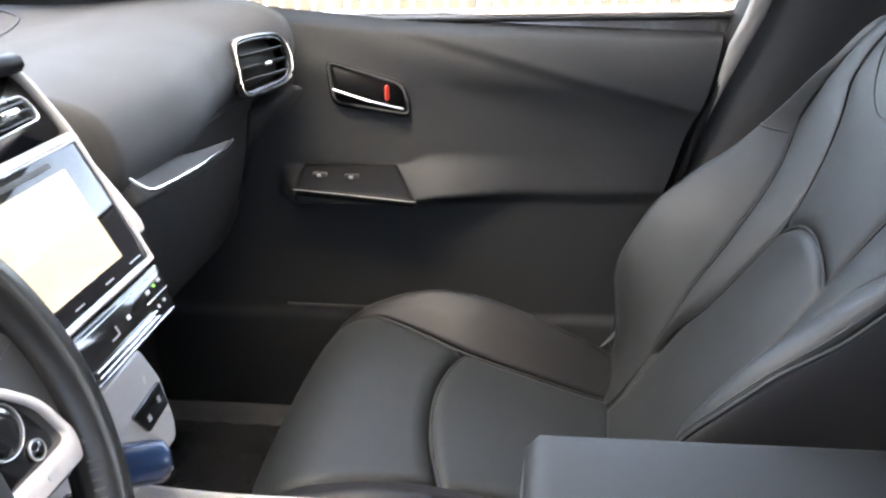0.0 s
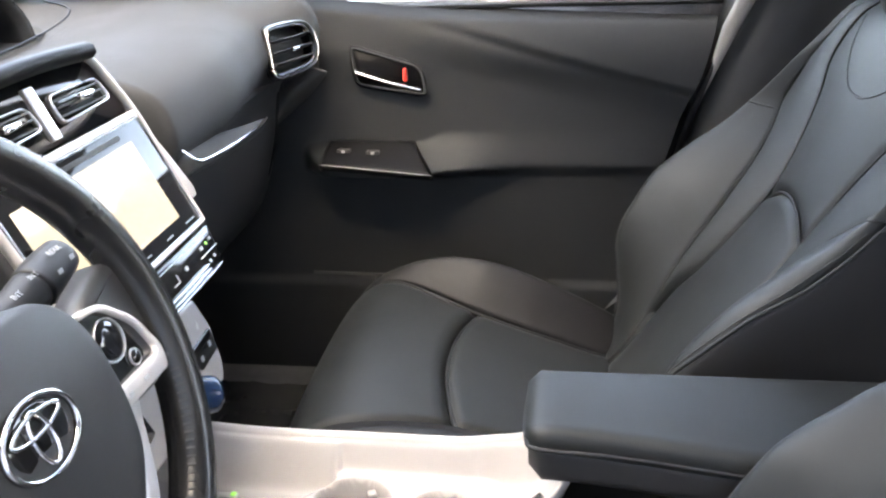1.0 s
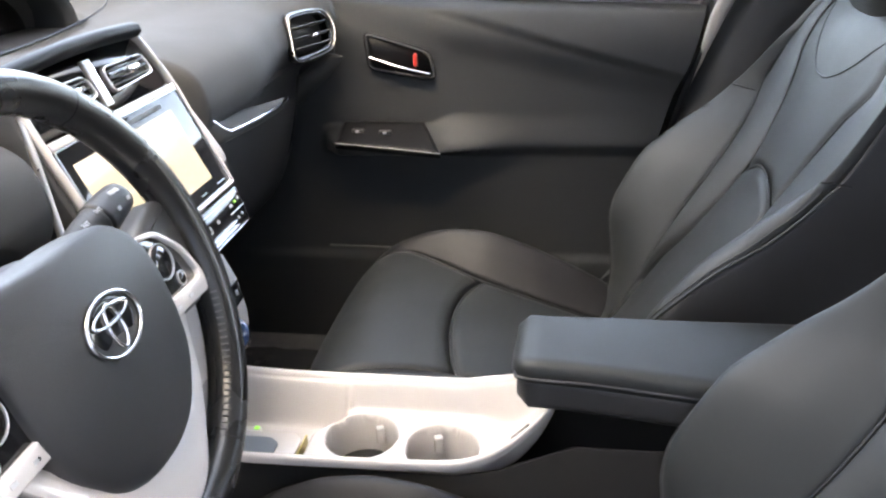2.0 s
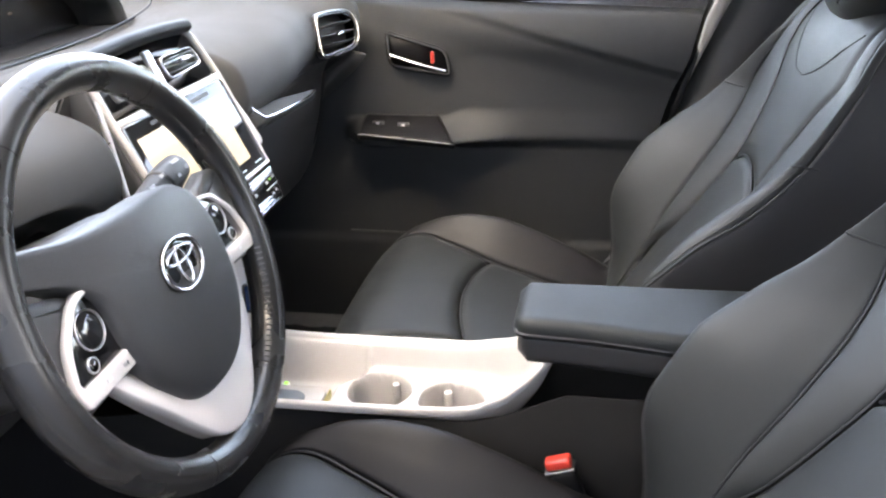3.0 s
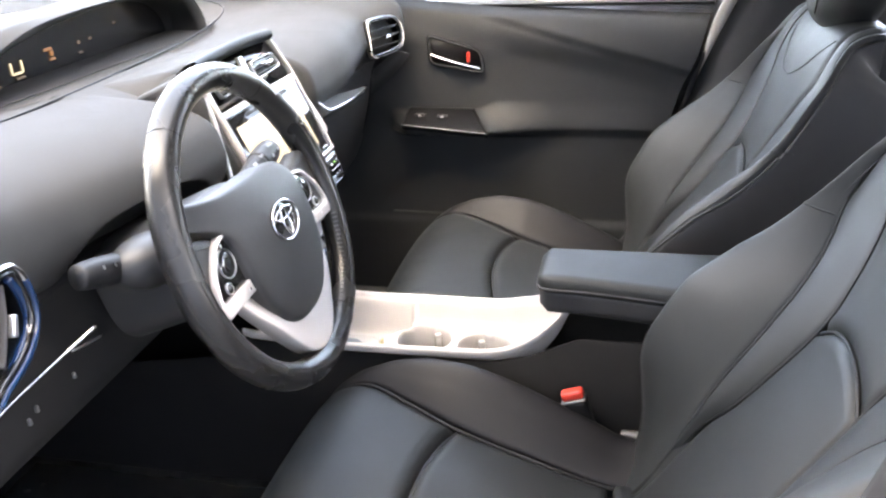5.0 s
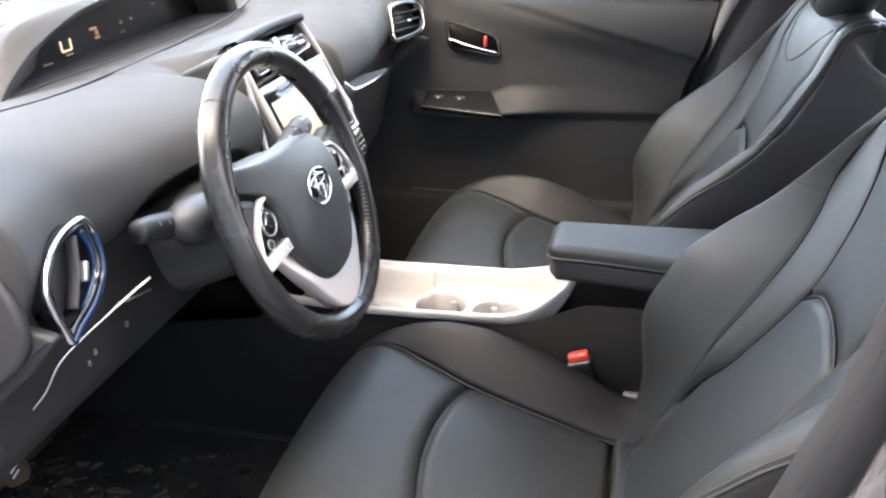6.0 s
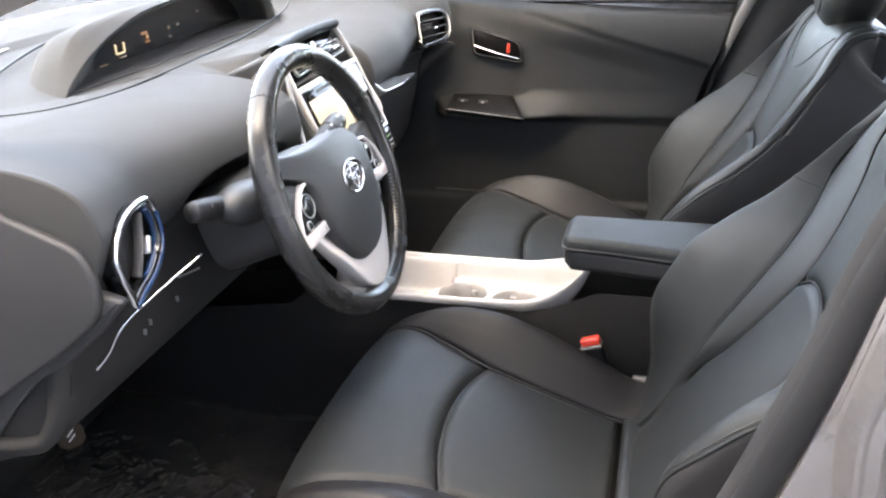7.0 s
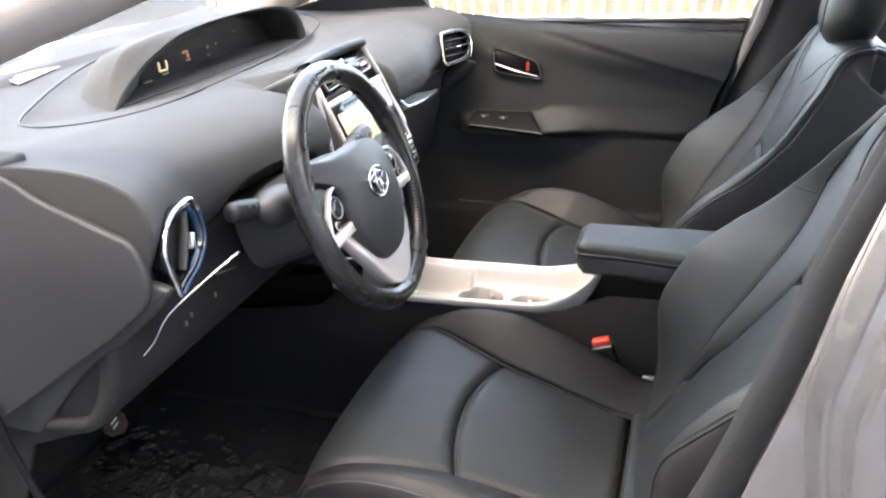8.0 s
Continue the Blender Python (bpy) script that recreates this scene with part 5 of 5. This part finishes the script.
# fence beyond the passenger side
fence = thing("fence", (0, 4.0, 0), "low cream board fence", "fence")
board = None
for i in range(150):
    x = -5.6 + i * 0.084
    if board is None:
        board = part("board", box_bm((0.062, 0.025, 1.25), (0, 0, 0.625), 0.006), FENCE, fence, smooth=False)
        board.location = (x, 0, 0)
    else:
        o = board.copy()
        scene.collection.objects.link(o)
        o.location = (x, random.uniform(-0.01, 0.01), 0)
for z in (0.25, 1.0):
    part("rail", box_bm((14.2, 0.04, 0.09), (0, 0.04, z), 0.005), FENCE, fence, smooth=False)
# pedals
pedal = thing("parking_brake_pedal", (-0.60, -0.485, 0.454), "worn brown-grey rubber parking brake pedal", "pedal")
WORN = shader("worn_rubber", (0.026, 0.019, 0.014), 0.85, spec=0.2, grain=0.4, grain_size=500, mottle=0.25, mottle_size=60)
octagon = [(-0.019, -0.009), (-0.009, -0.020), (0.012, -0.020), (0.021, -0.010), (0.021, 0.010), (0.012, 0.020), (-0.009, 0.020), (-0.019, 0.009)]
PF = plane_frame((0, 0, 0), (0.75, -0.45, 0.5))
part("pad", slab_bm(rounded(octagon, 0.002), 0.010, PF, 0.003), WORN, pedal)
part("lever", tube_bm([(-0.01, 0.004, 0.0), (-0.05, 0.006, 0.06), (-0.08, 0.006, 0.15)], 0.008, 8), DARK_PLASTIC, pedal)
for k in (-1, 1):
    part("pad_mark", box_bm((0.014, 0.0022, 0.0012), (0, 0, 0), 0, m=PF @ Matrix.Translation((0.001, 0.004 * k, 0.0102)) @ Matrix.Rotation(0.6, 4, "Z")), PRINT, pedal, smooth=False)
# dark joint round the instrument well; its far left run also paints a step's shadow
pts = []
for x, y in ((-0.965, 0.20), (-0.925, 0.03), (-0.858, -0.14), (-0.771, -0.313), (-0.705, -0.420), (-0.655, -0.450), (-0.600, -0.440), (-0.550, -0.405), (-0.522, -0.310), (-0.519, -0.160), (-0.535, 0.030), (-0.575, 0.260), (-0.625, 0.490), (-0.680, 0.630), (-0.760, 0.690)):
    f = dash_profile(y)
    lo, hi = 0.0, 0.6
    for _ in range(24):
        mid = (lo + hi) / 2
        lo, hi = (mid, hi) if f(mid).x < x else (lo, mid)
    pts.append(f(lo) + D0 + Vector((0, 0, -0.0005)))
part("well_joint_and_shade", tube_bm(pts, 0.0026, 6, steps=120), PLATE, dashboard)
# the driver's door, standing open
drv = thing("driver_door", (-0.66, -0.86, 0.30), "driver's door standing wide open", "car door")
part("skin", box_bm((0.06, 1.00, 0.72), (0.03, -0.52, 0.34), 0.02, 3), PAINT, drv)
part("trim_panel", box_bm((0.05, 0.96, 0.66), (0.085, -0.52, 0.34), 0.02, 3), DARK_PLASTIC, drv)
part("window_frame", tube_bm([(0.03, -0.05, 0.70), (0.05, -0.30, 0.95), (0.07, -0.75, 1.02), (0.07, -1.00, 0.72)], 0.018, 8), RUBBER, drv)

# floor mats under wrinkled clear film, and pedals
def film_bm(x0, x1, y0, y1, z, nx=170, ny=140, high=0.006):
    rows = []
    for i in range(nx + 1):
        row = []
        for j in range(ny + 1):
            x, y = lerp(x0, x1, i / nx), lerp(y0, y1, j / ny)
            h = abs(noise.noise(Vector((x * 16, y * 16, 1.7)))) + 0.5 * abs(noise.noise(Vector((x * 40, y * 40, 4.1)))) + 0.3 * abs(noise.noise(Vector((x * 90, y * 90, 8.3))))
            row.append(Vector((x, y, z + high * (1.0 - min(1.0, h * 1.6)))))
        rows.append(row)
    return grid_bm(rows)


for y0, y1 in ((-0.64, -0.092), (0.080, 0.64)):
    mat = thing("floor_mat", (-0.5, (y0 + y1) / 2, 0.22), "black floor mat under crumpled clear plastic film", "floor mat", "floor mats")
    mid = (y0 + y1) / 2
    part("mat", box_bm((0.66, y1 - y0, 0.012), (-0.02, 0, 0.006), 0.005), CARPET, mat)
    part("film", film_bm(-0.33, 0.28, y0 - mid, y1 - mid, 0.013), FILM, mat, "crumpled clear plastic film")
brake = thing("brake_pedal", (-0.80, -0.30, 0.34), "black ribbed brake pedal", "pedal")
part("pad", box_bm((0.015, 0.10, 0.055), (0, 0, 0), 0.006, 3, m=pose(0, 0, 0, 0, -30, 0)), RUBBER, brake)
part("lever", box_bm((0.02, 0.012, 0.22), (-0.07, 0, 0.10), 0.003, m=None), DARK_PLASTIC, brake)
for k in (-2, -1, 0, 1, 2):
    part("rib", box_bm((0.004, 0.010, 0.045), (0.008, 0.018 * k, 0), 0.001, m=pose(0, 0, 0, 0, -30, 0)), RUBBER, brake)

# unseen wall added on the driver's side, behind the camera, to shade the car
structure("shade_wall", box_bm((40, 0.3, 9.0), (0, -4.8, 4.5), 0.01), shader("shade_wall_grey", (0.285, 0.29, 0.30), 0.9, grain=0.8, grain_size=40, mottle=0.1, mottle_size=2), "plain grey unseen wall added to shade the car", "wall")
# belt strap beside the passenger seat
belt = thing("seat_belt", (0.33, 0.665, 0.50), "dark grey woven seat belt strap", "seat belt")
rows = []
for k in range(13):
    f = k / 12
    c = Vector((lerp(0.10, -0.10, f), lerp(0.03, -0.015, f), lerp(0.14, -0.075, f) + 0.01 * math.sin(math.pi * f)))
    rows.append([c + Vector((0.016 * w, 0.004 * w * w, 0.016 * w)) + Vector((0, t, 0)) for w, t in ((-1, 0), (0, 0), (1, 0), (1, 0.002), (0, 0.002), (-1, 0.002))])
part("strap", grid_bm(rows, close_v=True), shader("belt_webbing", (0.05, 0.05, 0.052), 0.7, grain=0.6, grain_size=900), belt)


# ---- lettering on the wiper stalk ----
def lettering(text, size, m, parent, material):
    cu = bpy.data.curves.new("lettering", "FONT")
    cu.body, cu.size, cu.extrude, cu.align_x, cu.align_y = text, size, 0.0002, "CENTER", "CENTER"
    tmp = bpy.data.objects.new("lettering_source", cu)
    scene.collection.objects.link(tmp)
    bpy.context.view_layer.update()
    me = bpy.data.meshes.new_from_object(tmp.evaluated_get(bpy.context.evaluated_depsgraph_get()))
    bpy.data.objects.remove(tmp)
    me.transform(m)
    me.materials.clear()
    me.materials.append(material)
    ob = new("lettering", me)
    ob.parent = parent
    return ob


wiper = [o for o in column.children if o.name.startswith("wiper_stalk")][0]
for text, x, up in (("REAR", 0.166, 0.009), ("INT", 0.136, 0.009), ("INT", 0.114, 0.008)):
    m = CI @ Matrix.Translation((x, 0.043 + (x - 0.143) * 0.19 + 0.0105, -0.058 + 0.0136)) @ Matrix.Rotation(-0.7, 4, "X")
    lettering(text, 0.0062, m, wiper, PRINT)
for x in (0.156, 0.174):
    m = CI @ Matrix.Translation((x, 0.042 + (x - 0.143) * 0.19, -0.057 + 0.0174))
    part("stalk_mark", box_bm((0.005, 0.0035, 0.0006), (0, 0, 0), 0, m=m), PRINT, wiper, smooth=False)
light = [o for o in column.children if o.name.startswith("light_stalk")][0]
for x in (-0.154, -0.138):
    part("stalk_mark", box_bm((0.002, 0.004, 0.0006), (0, 0, 0), 0, m=CI @ Matrix.Translation((x, 0.041 - (x + 0.138) * 0.3, -0.0890))), SATIN, light, smooth=False)
# corner of the dash by the windscreen pillar
corner = part("corner_grille", box_bm((0.17, 0.05, 0.03), (-0.555 + 0.4, -0.682, 0.966 - 0.9), 0.006, 3), DASH, dashboard, "grey corner trim by the pillar")
for k in range(9):
    part("grille_slat", box_bm((0.004, 0.05, 0.010), (-0.645 + 0.4 - 0.010 * k, -0.64, 0.972 - 0.9), 0.001), DARK_PLASTIC, dashboard)

# sheet of paper at the foot of the windscreen
paper = thing("paper_sheet", (-1.040, 0.060, 0.952), "white paper sheet lying on the dash by the windscreen", "paper")
along, across = Vector((-0.105, 0.40, 0.004)), Vector((-0.095, 0.04, 0.010))
rows = [[along * (f - 0.5) + across * (g - 0.5) + Vector((0, 0, 0.004 + 0.004 * math.sin(5 * f) * g)) for g in (0, 0.25, 0.5, 0.75, 1)] for f in [i / 16 for i in range(17)]]
sheet = part("sheet", grid_bm(rows), shader("white_paper", (0.80, 0.79, 0.77), 0.8, mottle=0.04), paper)
thick = sheet.modifiers.new("thick", "SOLIDIFY")
thick.thickness = 0.0012
